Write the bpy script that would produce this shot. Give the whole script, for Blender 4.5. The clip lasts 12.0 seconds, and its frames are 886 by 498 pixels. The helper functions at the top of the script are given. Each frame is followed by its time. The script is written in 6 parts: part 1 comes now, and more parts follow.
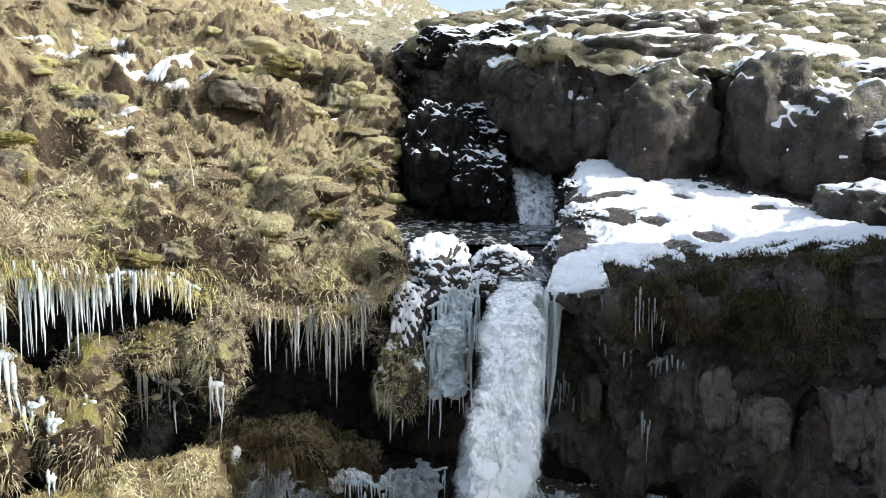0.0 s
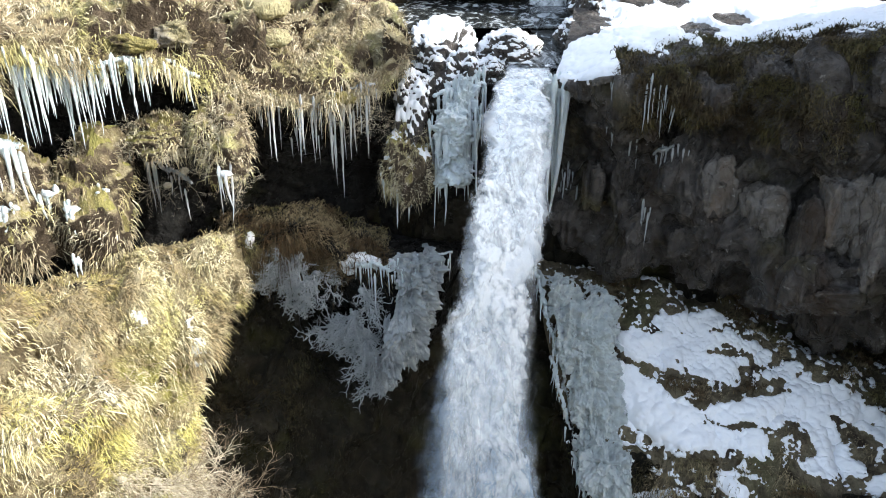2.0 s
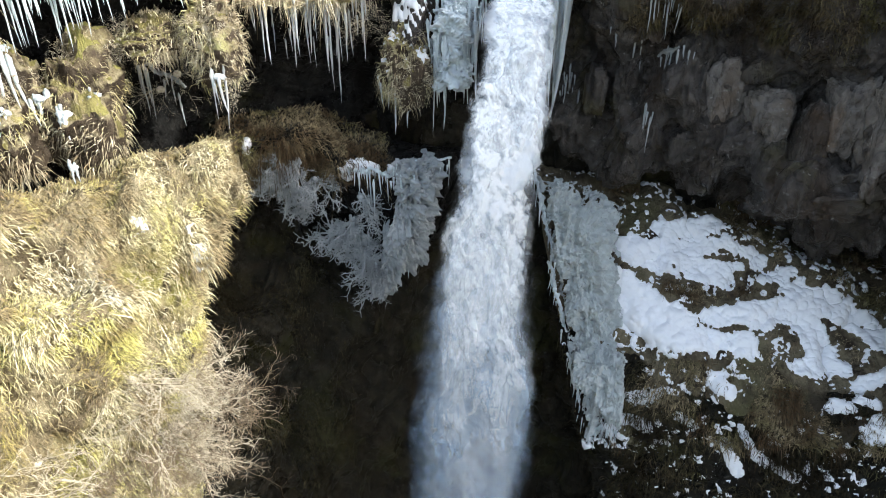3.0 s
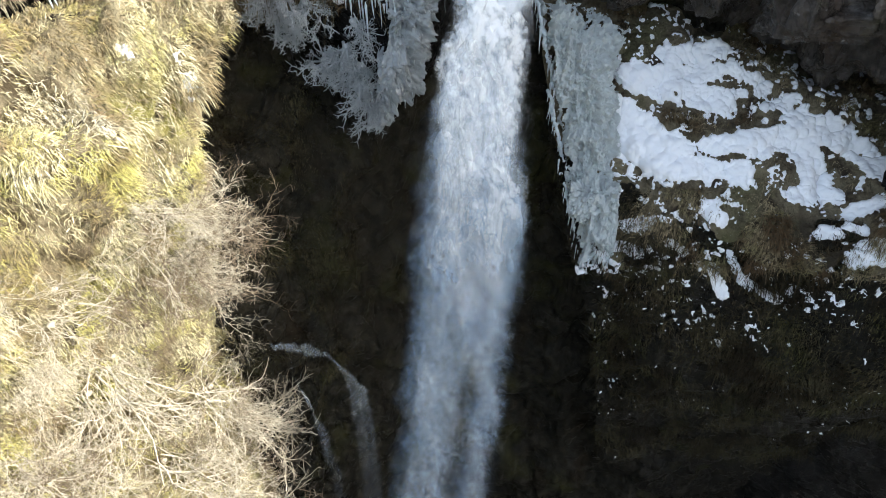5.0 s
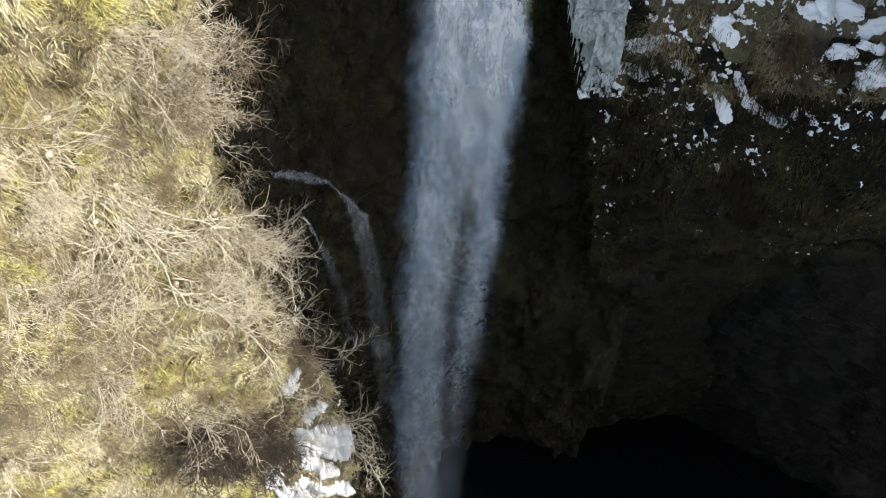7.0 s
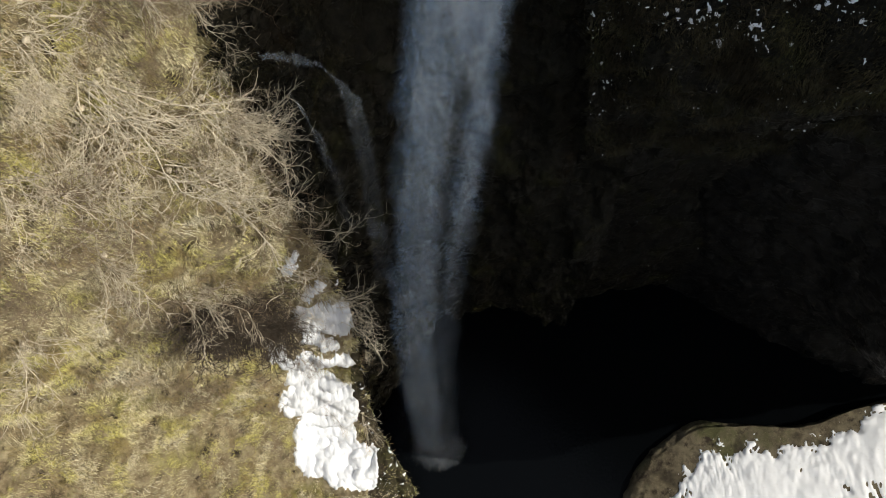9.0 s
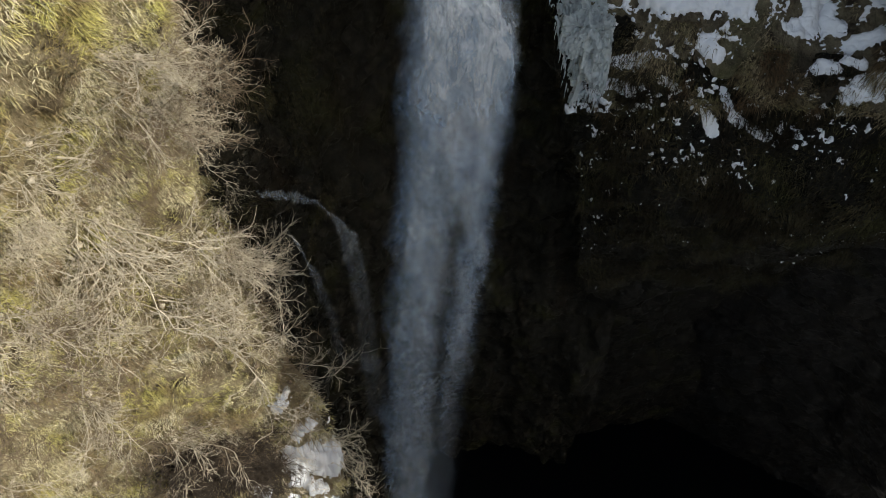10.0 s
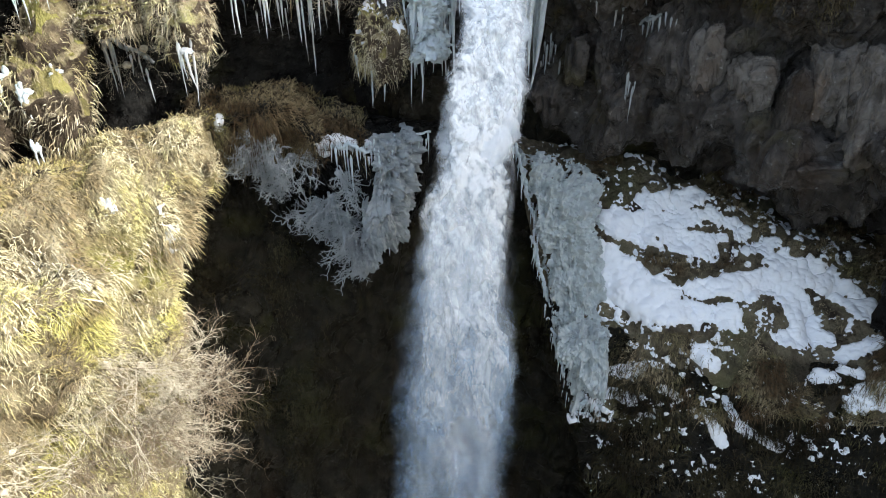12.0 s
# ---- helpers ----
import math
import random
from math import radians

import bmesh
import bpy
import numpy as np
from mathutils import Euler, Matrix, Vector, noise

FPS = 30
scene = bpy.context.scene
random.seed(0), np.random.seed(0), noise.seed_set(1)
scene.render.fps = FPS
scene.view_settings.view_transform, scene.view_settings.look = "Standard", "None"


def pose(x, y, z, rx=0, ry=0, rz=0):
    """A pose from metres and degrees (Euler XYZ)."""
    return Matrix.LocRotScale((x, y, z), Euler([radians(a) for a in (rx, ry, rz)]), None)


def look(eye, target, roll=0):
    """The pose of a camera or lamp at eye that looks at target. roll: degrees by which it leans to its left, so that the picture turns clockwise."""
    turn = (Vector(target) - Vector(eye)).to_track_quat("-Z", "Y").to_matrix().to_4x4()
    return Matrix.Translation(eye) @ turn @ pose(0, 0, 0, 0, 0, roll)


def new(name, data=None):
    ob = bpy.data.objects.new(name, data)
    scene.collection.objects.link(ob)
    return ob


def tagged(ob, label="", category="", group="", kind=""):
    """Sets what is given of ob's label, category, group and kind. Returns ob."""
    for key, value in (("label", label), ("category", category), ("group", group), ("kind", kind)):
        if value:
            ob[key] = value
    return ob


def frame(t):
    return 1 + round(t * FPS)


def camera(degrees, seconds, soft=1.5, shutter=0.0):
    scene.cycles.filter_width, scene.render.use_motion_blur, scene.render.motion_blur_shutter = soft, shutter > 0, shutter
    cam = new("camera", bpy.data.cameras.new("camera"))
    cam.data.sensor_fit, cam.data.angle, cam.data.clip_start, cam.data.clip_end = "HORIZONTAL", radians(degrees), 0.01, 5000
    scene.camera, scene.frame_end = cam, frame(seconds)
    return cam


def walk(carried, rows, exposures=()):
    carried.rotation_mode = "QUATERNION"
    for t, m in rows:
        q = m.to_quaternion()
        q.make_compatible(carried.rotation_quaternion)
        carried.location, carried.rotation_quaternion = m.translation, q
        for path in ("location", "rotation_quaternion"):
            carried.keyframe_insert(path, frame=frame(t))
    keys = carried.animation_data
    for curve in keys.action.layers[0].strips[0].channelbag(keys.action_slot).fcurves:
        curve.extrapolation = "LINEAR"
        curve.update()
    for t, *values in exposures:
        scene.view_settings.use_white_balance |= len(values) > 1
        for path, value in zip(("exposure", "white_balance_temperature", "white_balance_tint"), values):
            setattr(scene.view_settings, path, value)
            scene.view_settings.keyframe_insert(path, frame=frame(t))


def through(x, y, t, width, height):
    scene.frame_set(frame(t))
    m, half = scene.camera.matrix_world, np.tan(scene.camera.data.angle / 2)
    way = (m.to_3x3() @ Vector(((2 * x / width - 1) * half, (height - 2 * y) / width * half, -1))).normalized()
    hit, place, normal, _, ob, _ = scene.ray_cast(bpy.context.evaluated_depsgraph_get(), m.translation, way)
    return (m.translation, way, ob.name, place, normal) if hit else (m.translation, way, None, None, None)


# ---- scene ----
def turned(x, y, z, yaw, pitch, roll):
    """A camera's pose from its place, its heading to the left of +y, its tilt up and its lean."""
    return pose(x, y, z, 0, 0, yaw) @ pose(0, 0, 0, 90 + pitch) @ pose(0, 0, 0, 0, 0, roll)


cam = camera(65.14, 12.0, soft=1.0)
PATH = [
    (0.0, turned(0.000, 0.000, 22.000, -0.00, -7.00, 0.31)),
    (0.5, turned(-0.010, -0.003, 21.997, 0.12, -11.19, 0.27)),
    (1.0, turned(-0.018, 0.007, 21.996, 0.24, -15.65, 0.25)),
    (1.5, turned(-0.016, 0.012, 21.999, 0.32, -19.80, 0.21)),
    (2.0, turned(-0.011, 0.018, 21.996, 0.32, -24.29, 0.19)),
    (2.5, turned(-0.001, 0.021, 21.994, 0.35, -28.23, 0.15)),
    (3.0, turned(0.029, 0.015, 22.001, 0.46, -32.06, 0.08)),
    (5.0, turned(0.159, -0.064, 21.969, 1.18, -45.59, -0.73)),
    (5.5, turned(0.162, -0.068, 21.967, 1.30, -49.11, -0.90)),
    (6.0, turned(0.158, -0.063, 21.967, 1.40, -52.89, -1.09)),
    (6.5, turned(0.160, -0.060, 21.962, 1.50, -56.26, -1.28)),
    (7.0, turned(0.157, -0.066, 21.960, 1.56, -59.81, -1.49)),
    (7.5, turned(0.146, -0.068, 21.955, 1.50, -63.09, -1.57)),
    (8.3, turned(0.100, 0.020, 22.010, 0.95, -68.35, -1.25)),
    (8.7, turned(0.090, 0.070, 22.050, 0.50, -70.45, -1.05)),
    (9.0, turned(0.080, 0.110, 22.080, 0.20, -70.50, -0.90)),
    (9.3, turned(0.068, 0.138, 22.091, -0.22, -68.51, -0.75)),
    (9.5, turned(0.059, 0.145, 22.088, -0.66, -66.04, -0.39)),
    (10.0, turned(0.046, 0.173, 22.038, -1.33, -59.67, 0.19)),
    (10.5, turned(0.034, 0.198, 21.994, -1.62, -53.84, 0.48)),
    (11.0, turned(0.045, 0.210, 21.957, -1.54, -47.43, 0.47)),
    (11.5, turned(0.090, 0.182, 21.934, -1.14, -41.06, 0.03)),
    (12.0, turned(0.148, 0.169, 21.932, -0.60, -34.17, -0.31)),
]
EXPOSURES = [(0, 0.51, 6100, 8.0), (0.5, 0.63, 6100, 8.0), (1, 0.83, 6100, 8.0), (1.5, 0.98, 6100, 8.0), (3, 1.09, 6100, 8.0), (5.5, 1.13, 6100, 8.0), (6.5, 0.9, 6100, 8.0), (7.5, 0.52, 6200, 8.0), (8.5, 0.1, 6400, 8.0), (9.5, -0.16, 6550, 8.0), (10, -0.1, 6450, 8.0), (10.5, 0.12, 6350, 8.0), (11, 0.53, 6250, 8.0), (11.5, 0.79, 6150, 8.0), (12, 1.01, 6100, 8.0)]
walk(cam, PATH, EXPOSURES)

# ---- light: a low sun from the open side of the ravine, clear sky ----
SUN_TO = Vector((0.82, -0.20, 0.53)).normalized()
sun = new("sun", bpy.data.lights.new("sun", "SUN"))
sun.data.energy, sun.data.angle, sun.data.color = 3.8, radians(0.53), (1.0, 0.955, 0.87)
sun.matrix_world = look((0, 0, 60), Vector((0, 0, 60)) - SUN_TO)
world = bpy.data.worlds.new("world")
scene.world = world
world.use_nodes = True
wn, wl = world.node_tree.nodes, world.node_tree.links
sky = wn.new("ShaderNodeTexSky")
sky.sky_type, sky.sun_disc = "NISHITA", False
sky.dust_density, sky.air_density = 4.0, 1.2
sky.sun_elevation, sky.sun_rotation = math.asin(SUN_TO.z), math.atan2(SUN_TO.x, SUN_TO.y)
veil = wn.new("ShaderNodeMix")
veil.data_type = "RGBA"
veil.inputs[0].default_value = 0.20
veil.inputs[7].default_value = (9.0, 9.3, 9.8, 1.0)
wl.new(sky.outputs[0], veil.inputs[6])
wl.new(veil.outputs[2], wn["Background"].inputs[0])
wn["Background"].inputs[1].default_value = 0.15


# ---- tools ----
def hash3(i, j, k, seed):
    h = (i * 374761393 + j * 668265263 + k * 2147483647 + seed * 1274126177) & 0xFFFFFFFF
    h = ((h ^ (h >> 13)) * 1274126177) & 0xFFFFFFFF
    h = ((h ^ (h >> 16)) * 2246822519) & 0xFFFFFFFF
    return ((h ^ (h >> 13)) & 0xFFFF) / 32767.5 - 1.0


def vnoise(p, seed=0):
    """Smooth value noise of points (n, 3), from -1 to 1."""
    q = np.floor(p).astype(np.int64)
    f = p - q
    f = f * f * f * (f * (f * 6 - 15) + 10)
    out = 0
    for a in (0, 1):
        for b in (0, 1):
            for c in (0, 1):
                w = (f[:, 0] if a else 1 - f[:, 0]) * (f[:, 1] if b else 1 - f[:, 1]) * (f[:, 2] if c else 1 - f[:, 2])
                out = out + w * hash3(q[:, 0] + a, q[:, 1] + b, q[:, 2] + c, seed)
    return out


def fbm(p, size, octaves=4, seed=0, gain=0.5):
    """Fractal noise whose largest lumps are size metres."""
    p = np.asarray(p, float) / size
    out, amp, total = 0, 1.0, 0.0
    for o in range(octaves):
        out = out + amp * vnoise(p * 2.03 ** o + 17.3 * o, seed + o)
        total, amp = total + amp, amp * gain
    return out / total


def ridged(p, size, octaves=4, seed=0):
    p = np.asarray(p, float) / size
    out, amp, total = 0, 1.0, 0.0
    for o in range(octaves):
        out = out + amp * (1 - 2 * np.abs(vnoise(p * 2.1 ** o + 9.1 * o, seed + o)))
        total, amp = total + amp, amp * 0.5
    return out / total


def blocky(p, size, seed, steps=4):
    """Stepped noise: angular ledges and faces of broken rock."""
    h = fbm(p, size, 2, seed, 0.5) * steps + 0.35 * fbm(p, size * 0.3, 2, seed + 2)
    f = h - np.floor(h)
    return (np.floor(h) + np.clip((f - 0.35) / 0.3, 0, 1)) / steps


def spline(points, n):
    """n points on a Catmull-Rom curve through the given ones; works on any trailing shape."""
    p = np.asarray(points, float)
    t = np.linspace(0, len(p) - 1, n)
    i = np.minimum(t.astype(int), len(p) - 2)
    u = (t - i).reshape((-1,) + (1,) * (p.ndim - 1))
    e = np.concatenate([[2 * p[0] - p[1]], p, [2 * p[-1] - p[-2]]])
    a, b, c, d = e[i], e[i + 1], e[i + 2], e[i + 3]
    return 0.5 * (2 * b + (c - a) * u + (2 * a - 5 * b + 4 * c - d) * u ** 2 + (3 * b - a - 3 * c + d) * u ** 3)


def grid_normals(g):
    du, dv = np.gradient(g, axis=1), np.gradient(g, axis=0)
    n = np.cross(du, dv)
    return n / (np.linalg.norm(n, axis=2, keepdims=True) + 1e-9)


def loft(rails, nu, nv, facing):
    """A grid (nv, nu, 3) swept over the rails, with normals that look towards the point facing."""
    g = spline([spline(r, nu) for r in rails], nv)
    n = grid_normals(g)
    if ((np.asarray(facing) - g) * n).sum() < 0:
        g = g[:, ::-1].copy()
    return g


def raise_grid(g, h):
    """The grid moved along its smoothed normals by h (nv, nu)."""
    return g + grid_normals(g) * h[..., None]


def mesh_from(verts, faces, smooth=True):
    me = bpy.data.meshes.new("mesh")
    verts, faces = np.asarray(verts, np.float32), np.asarray(faces, np.int32)
    k = faces.shape[1]
    me.vertices.add(len(verts))
    me.vertices.foreach_set("co", verts.ravel())
    me.loops.add(faces.size)
    me.loops.foreach_set("vertex_index", faces.ravel())
    me.polygons.add(len(faces))
    me.polygons.foreach_set("loop_start", np.arange(len(faces), dtype=np.int32) * k)
    me.polygons.foreach_set("loop_total", np.full(len(faces), k, np.int32))
    me.polygons.foreach_set("use_smooth", np.full(len(faces), smooth))
    me.update(calc_edges=True)
    me.validate()
    return me


def grid_faces(nv, nu, keep=None):
    i = np.arange(nv * nu).reshape(nv, nu)
    f = np.stack([i[:-1, :-1], i[:-1, 1:], i[1:, 1:], i[1:, :-1]], -1)
    if keep is not None:
        f = f[keep[:-1, :-1] | keep[1:, :-1] | keep[:-1, 1:] | keep[1:, 1:]]
    return f.reshape(-1, 4)


def sheet(name, g, material, label="", category="", kind="structure", keep=None):
    faces = grid_faces(g.shape[0], g.shape[1], keep)
    verts = g.reshape(-1, 3)
    if keep is not None:
        used, inv = np.unique(faces, return_inverse=True)
        verts, faces = verts[used], inv.reshape(faces.shape)
    me = mesh_from(verts, faces)
    me.materials.append(material)
    return tagged(new(name, me), label, category, kind=kind)


def part(name, me, material, parent, label=""):
    """One mesh object under a thing or a part."""
    if isinstance(me, bmesh.types.BMesh):
        bm, me = me, bpy.data.meshes.new(name)
        bm.to_mesh(me)
        bm.free()
    me.materials.clear()
    me.materials.append(material)
    ob = new(name, me)
    ob.parent = parent
    if label:
        tagged(ob, label)
    return ob


def thing(name, at, label, category, group="", kind=""):
    ob = new(name)
    ob.location = at
    ob.empty_display_size = 0.1
    return tagged(ob, label, category, group, kind)


def tube(points, radii, sides=5):
    """Vertices and quads of a tapered tube along points."""
    p, r = np.asarray(points, float), np.asarray(radii, float)
    t = np.gradient(p, axis=0)
    t /= np.linalg.norm(t, axis=1, keepdims=True) + 1e-9
    ref = np.where(np.abs(t[:, 2:3]) > 0.9, [[1.0, 0, 0]], [[0, 0, 1.0]])
    a = np.cross(t, ref)
    a /= np.linalg.norm(a, axis=1, keepdims=True) + 1e-9
    b = np.cross(t, a)
    ang = np.arange(sides) / sides * 2 * np.pi
    v = p[:, None] + (np.cos(ang)[None, :, None] * a[:, None] + np.sin(ang)[None, :, None] * b[:, None]) * r[:, None, None]
    n = len(p)
    i = np.arange(n * sides).reshape(n, sides)
    j = np.roll(i, -1, 1)
    f = np.stack([i[:-1], j[:-1], j[1:], i[1:]], -1).reshape(-1, 4)
    return v.reshape(-1, 3), f


def joined(pieces):
    vs, fs, k = [], [], 0
    for v, f in pieces:
        vs.append(v)
        fs.append(f + k)
        k += len(v)
    return np.concatenate(vs), np.concatenate(fs)


def grid_arrays(g):
    """Vertices, quads, normals and cell areas of a grid."""
    n = np.cross(np.gradient(g, axis=1), np.gradient(g, axis=0))
    area = np.linalg.norm(n, axis=2)
    return g.reshape(-1, 3), grid_faces(g.shape[0], g.shape[1]), (n / (area[..., None] + 1e-9)).reshape(-1, 3), area.ravel()


BALLS = {}


def unit_ball(level):
    if level not in BALLS:
        bm = bmesh.new()
        bmesh.ops.create_icosphere(bm, subdivisions=level, radius=1.0)
        BALLS[level] = (np.array([x.co[:] for x in bm.verts]), np.array([[q.index for q in t.verts] for t in bm.faces]))
        bm.free()
    return BALLS[level]


def ball(centre, radii, level, seed, rough, flat=0.0, block=0.0):
    """A lumpy stone: vertices, triangles, normals."""
    v, f = unit_ball(level)
    shift = np.array([seed * 3.7, seed * 1.3, seed * 2.1])
    h = 1 + rough * fbm(v + shift, 0.9, 3, seed) + 0.45 * rough * ridged(v * (1, 1, 0.6) + shift, 0.55, 4, seed + 3) + 0.40 * rough * fbm(v + shift, 0.22, 4, seed + 6, 0.6)
    if block:
        h = h + block * blocky(v * (1, 1, 0.7) + shift, 0.8, seed + 9, 3)
    v = np.sign(v) * np.abs(v) ** (1 - flat)
    v = v * h[:, None] * np.asarray(radii) + np.asarray(centre)
    return v, f, face_normals(v, f)


def face_normals(v, f):
    fn = np.cross(v[f[:, 1]] - v[f[:, 0]], v[f[:, 2]] - v[f[:, 0]])
    n = np.zeros_like(v)
    for k in range(f.shape[1]):
        for c in range(3):
            n[:, c] += np.bincount(f[:, k], fn[:, c], len(v))
    return n / (np.linalg.norm(n, axis=1, keepdims=True) + 1e-12)


def blob_field(v, blobs, noise_size=0.25, noise_amount=0.35, seed=5):
    """Over 0 inside the union of the ellipses (x, y, z, half width, half length), with ragged edges."""
    out = np.full(len(v), -9.0)
    for x, y, z, a, b in blobs:
        d = v - (x, y, z)
        out = np.maximum(out, 1 - np.sqrt((d[:, 0] / a) ** 2 + (d[:, 1] ** 2 + d[:, 2] ** 2) / b ** 2))
    return out + noise_amount * fbm(v, noise_size, 4, seed, 0.6)


def streak_field(v, rows, noise_size=0.25, noise_amount=0.35, seed=5, soft=0.15, squash=1.0):
    """Over 0 within the radius of any of the lines (from, to, radius), with ragged edges."""
    out = np.full(len(v), -9.0)
    for row in rows:
        a, b, r = np.array(row[:3]), np.array(row[3:6]), row[6]
        u = np.clip((v - a) @ (b - a) / ((b - a) @ (b - a) + 1e-9), 0, 1)
        out = np.maximum(out, (r - np.linalg.norm((v - a - u[:, None] * (b - a)) * (1.0, squash, squash), axis=1)) / soft)
    out = np.minimum(out, 1.2)
    return out + noise_amount * fbm(v, noise_size, 4, seed, 0.6) if noise_amount else out


def snow_layer(name, v, f, n, field, thick, label, kind="stuff", ragged=0.22):
    """Snow that lies on a surface wherever field is over 0; its rim dips into the ground."""
    up = n * 0.6 + np.array([0, 0, 0.4])
    field = field + ragged * fbm(v, 0.11, 3, 78, 0.65)
    h = np.clip(field * 3, 0, 1)
    h = np.where(field > 0, 0.008 + thick * h * (1 + 0.5 * fbm(v, 0.25, 3, 77)), -0.04)
    keep = (field[f] > 0).any(1)
    used, inv = np.unique(f[keep], return_inverse=True)
    me = mesh_from((v + up * h[:, None])[used], inv.reshape(-1, f.shape[1]))
    me.materials.append(SNOW)
    return tagged(new(name, me), label, "snow", kind=kind)


def grass(name, v, n, weight, count, length, width, material, label, seed, droop=0.5, lift=0.6, comb=(0, 0, 0)):
    """Bent blades that grow from a surface, leaning in tufts and hanging downhill."""
    rng = np.random.default_rng(seed)
    w = np.maximum(weight, 0)
    i = rng.choice(len(v), count, p=w / w.sum())
    base, nn = v[i] + rng.normal(0, 0.02, (count, 3)) - 0.02 * n[i], n[i]
    tuft = np.stack([fbm(base, 0.45, 2, seed + k) for k in (1, 2, 3)], 1)
    start = nn * lift + np.array([0, 0, 0.35]) + 0.9 * tuft + rng.normal(0, 0.28, (count, 3)) + np.asarray(comb)
    start /= np.linalg.norm(start, axis=1, keepdims=True)
    ln = length * (0.45 + 0.8 * rng.random(count)) * (1 + 0.6 * fbm(base, 0.6, 2, seed + 9))
    side = np.cross(start, rng.normal(0, 1, (count, 3)))
    side *= (width * (0.6 + 0.8 * rng.random(count)) / (np.linalg.norm(side, axis=1) + 1e-9))[:, None]
    fall = np.array([0, 0, -1.0]) - 0.15 * nn
    p0, p1 = base, base + ln[:, None] * (0.5 * start + 0.18 * droop * fall)
    p2 = base + ln[:, None] * (0.85 * start + 0.9 * droop * fall)
    verts = np.stack([p0 - side, p0 + side, p1 - side * 0.8, p1 + side * 0.8, p2 - side * 0.2, p2 + side * 0.2], 1).reshape(-1, 3)
    k = np.arange(count)[:, None] * 6
    faces = np.concatenate([k + (0, 1, 3, 2), k + (2, 3, 5, 4)], 0)
    me = mesh_from(verts, faces, smooth=False)
    me.materials.append(material)
    return tagged(new(name, me), label, "grass", kind="stuff")


# ---- materials ----
class Nodes:
    """A short hand for building a node material."""

    def __init__(self, name):
        self.mat = bpy.data.materials.new(name)
        self.mat.use_nodes = True
        self.tree = self.mat.node_tree
        self.bsdf = self.tree.nodes["Principled BSDF"]
        self.where = self.tree.nodes.new("ShaderNodeNewGeometry").outputs["Position"]

    def link(self, a, b):
        self.tree.links.new(a, b)

    def put(self, socket, value):
        if isinstance(value, bpy.types.NodeSocket):
            self.link(value, socket)
        else:
            socket.default_value = value

    def noise(self, size, detail=5.0, rough=0.6, stretch=None, distort=0.0):
        n = self.tree.nodes.new("ShaderNodeTexNoise")
        n.inputs["Scale"].default_value = 1.0 / size
        n.inputs["Detail"].default_value, n.inputs["Roughness"].default_value = detail, rough
        n.inputs["Distortion"].default_value = distort
        self.link(self.scaled(stretch) if stretch else self.where, n.inputs["Vector"])
        return n.outputs["Fac"]

    def scaled(self, s):
        m = self.tree.nodes.new("ShaderNodeMapping")
        m.inputs["Scale"].default_value = s
        self.link(self.where, m.inputs["Vector"])
        return m.outputs[0]

    def voronoi(self, size, feature="F1", stretch=None, out="Distance"):
        n = self.tree.nodes.new("ShaderNodeTexVoronoi")
        n.feature = feature
        n.inputs["Scale"].default_value = 1.0 / size
        self.link(self.scaled(stretch) if stretch else self.where, n.inputs["Vector"])
        return n.outputs[out]

    def ramp(self, fac, lo, hi):
        n = self.tree.nodes.new("ShaderNodeMapRange")
        n.inputs["From Min"].default_value, n.inputs["From Max"].default_value = lo, hi
        n.clamp = True
        self.link(fac, n.inputs["Value"])
        return n.outputs[0]

    def math(self, op, a, b=0.0):
        n = self.tree.nodes.new("ShaderNodeMath")
        n.operation = op
        self.put(n.inputs[0], a)
        self.put(n.inputs[1], b)
        return n.outputs[0]

    def mix(self, fac, a, b):
        n = self.tree.nodes.new("ShaderNodeMix")
        n.data_type = "RGBA"
        self.put(n.inputs[0], fac)
        for s, v in ((n.inputs[6], a), (n.inputs[7], b)):
            self.put(s, v if isinstance(v, bpy.types.NodeSocket) else (*v, 1.0))
        return n.outputs[2]

    def bump(self, height, depth, strength=1.0, under=None):
        n = self.tree.nodes.new("ShaderNodeBump")
        n.inputs["Strength"].default_value, n.inputs["Distance"].default_value = strength, depth
        self.link(height, n.inputs["Height"])
        if under:
            self.link(under, n.inputs["Normal"])
        return n.outputs[0]

    def done(self, colour, rough, normal=None, **more):
        self.put(self.bsdf.inputs["Base Color"], colour if isinstance(colour, bpy.types.NodeSocket) else (*colour, 1.0))
        self.put(self.bsdf.inputs["Roughness"], rough)
        if normal:
            self.link(normal, self.bsdf.inputs["Normal"])
        for key, value in more.items():
            self.put(self.bsdf.inputs[key.replace("_", " ")], value)
        return self.mat


def up_facing(n):
    """How far the surface faces up, 0 to 1."""
    s = n.tree.nodes.new("ShaderNodeSeparateXYZ")
    g = n.tree.nodes.new("ShaderNodeNewGeometry")
    n.link(g.outputs["Normal"], s.inputs[0])
    return s.outputs[2]


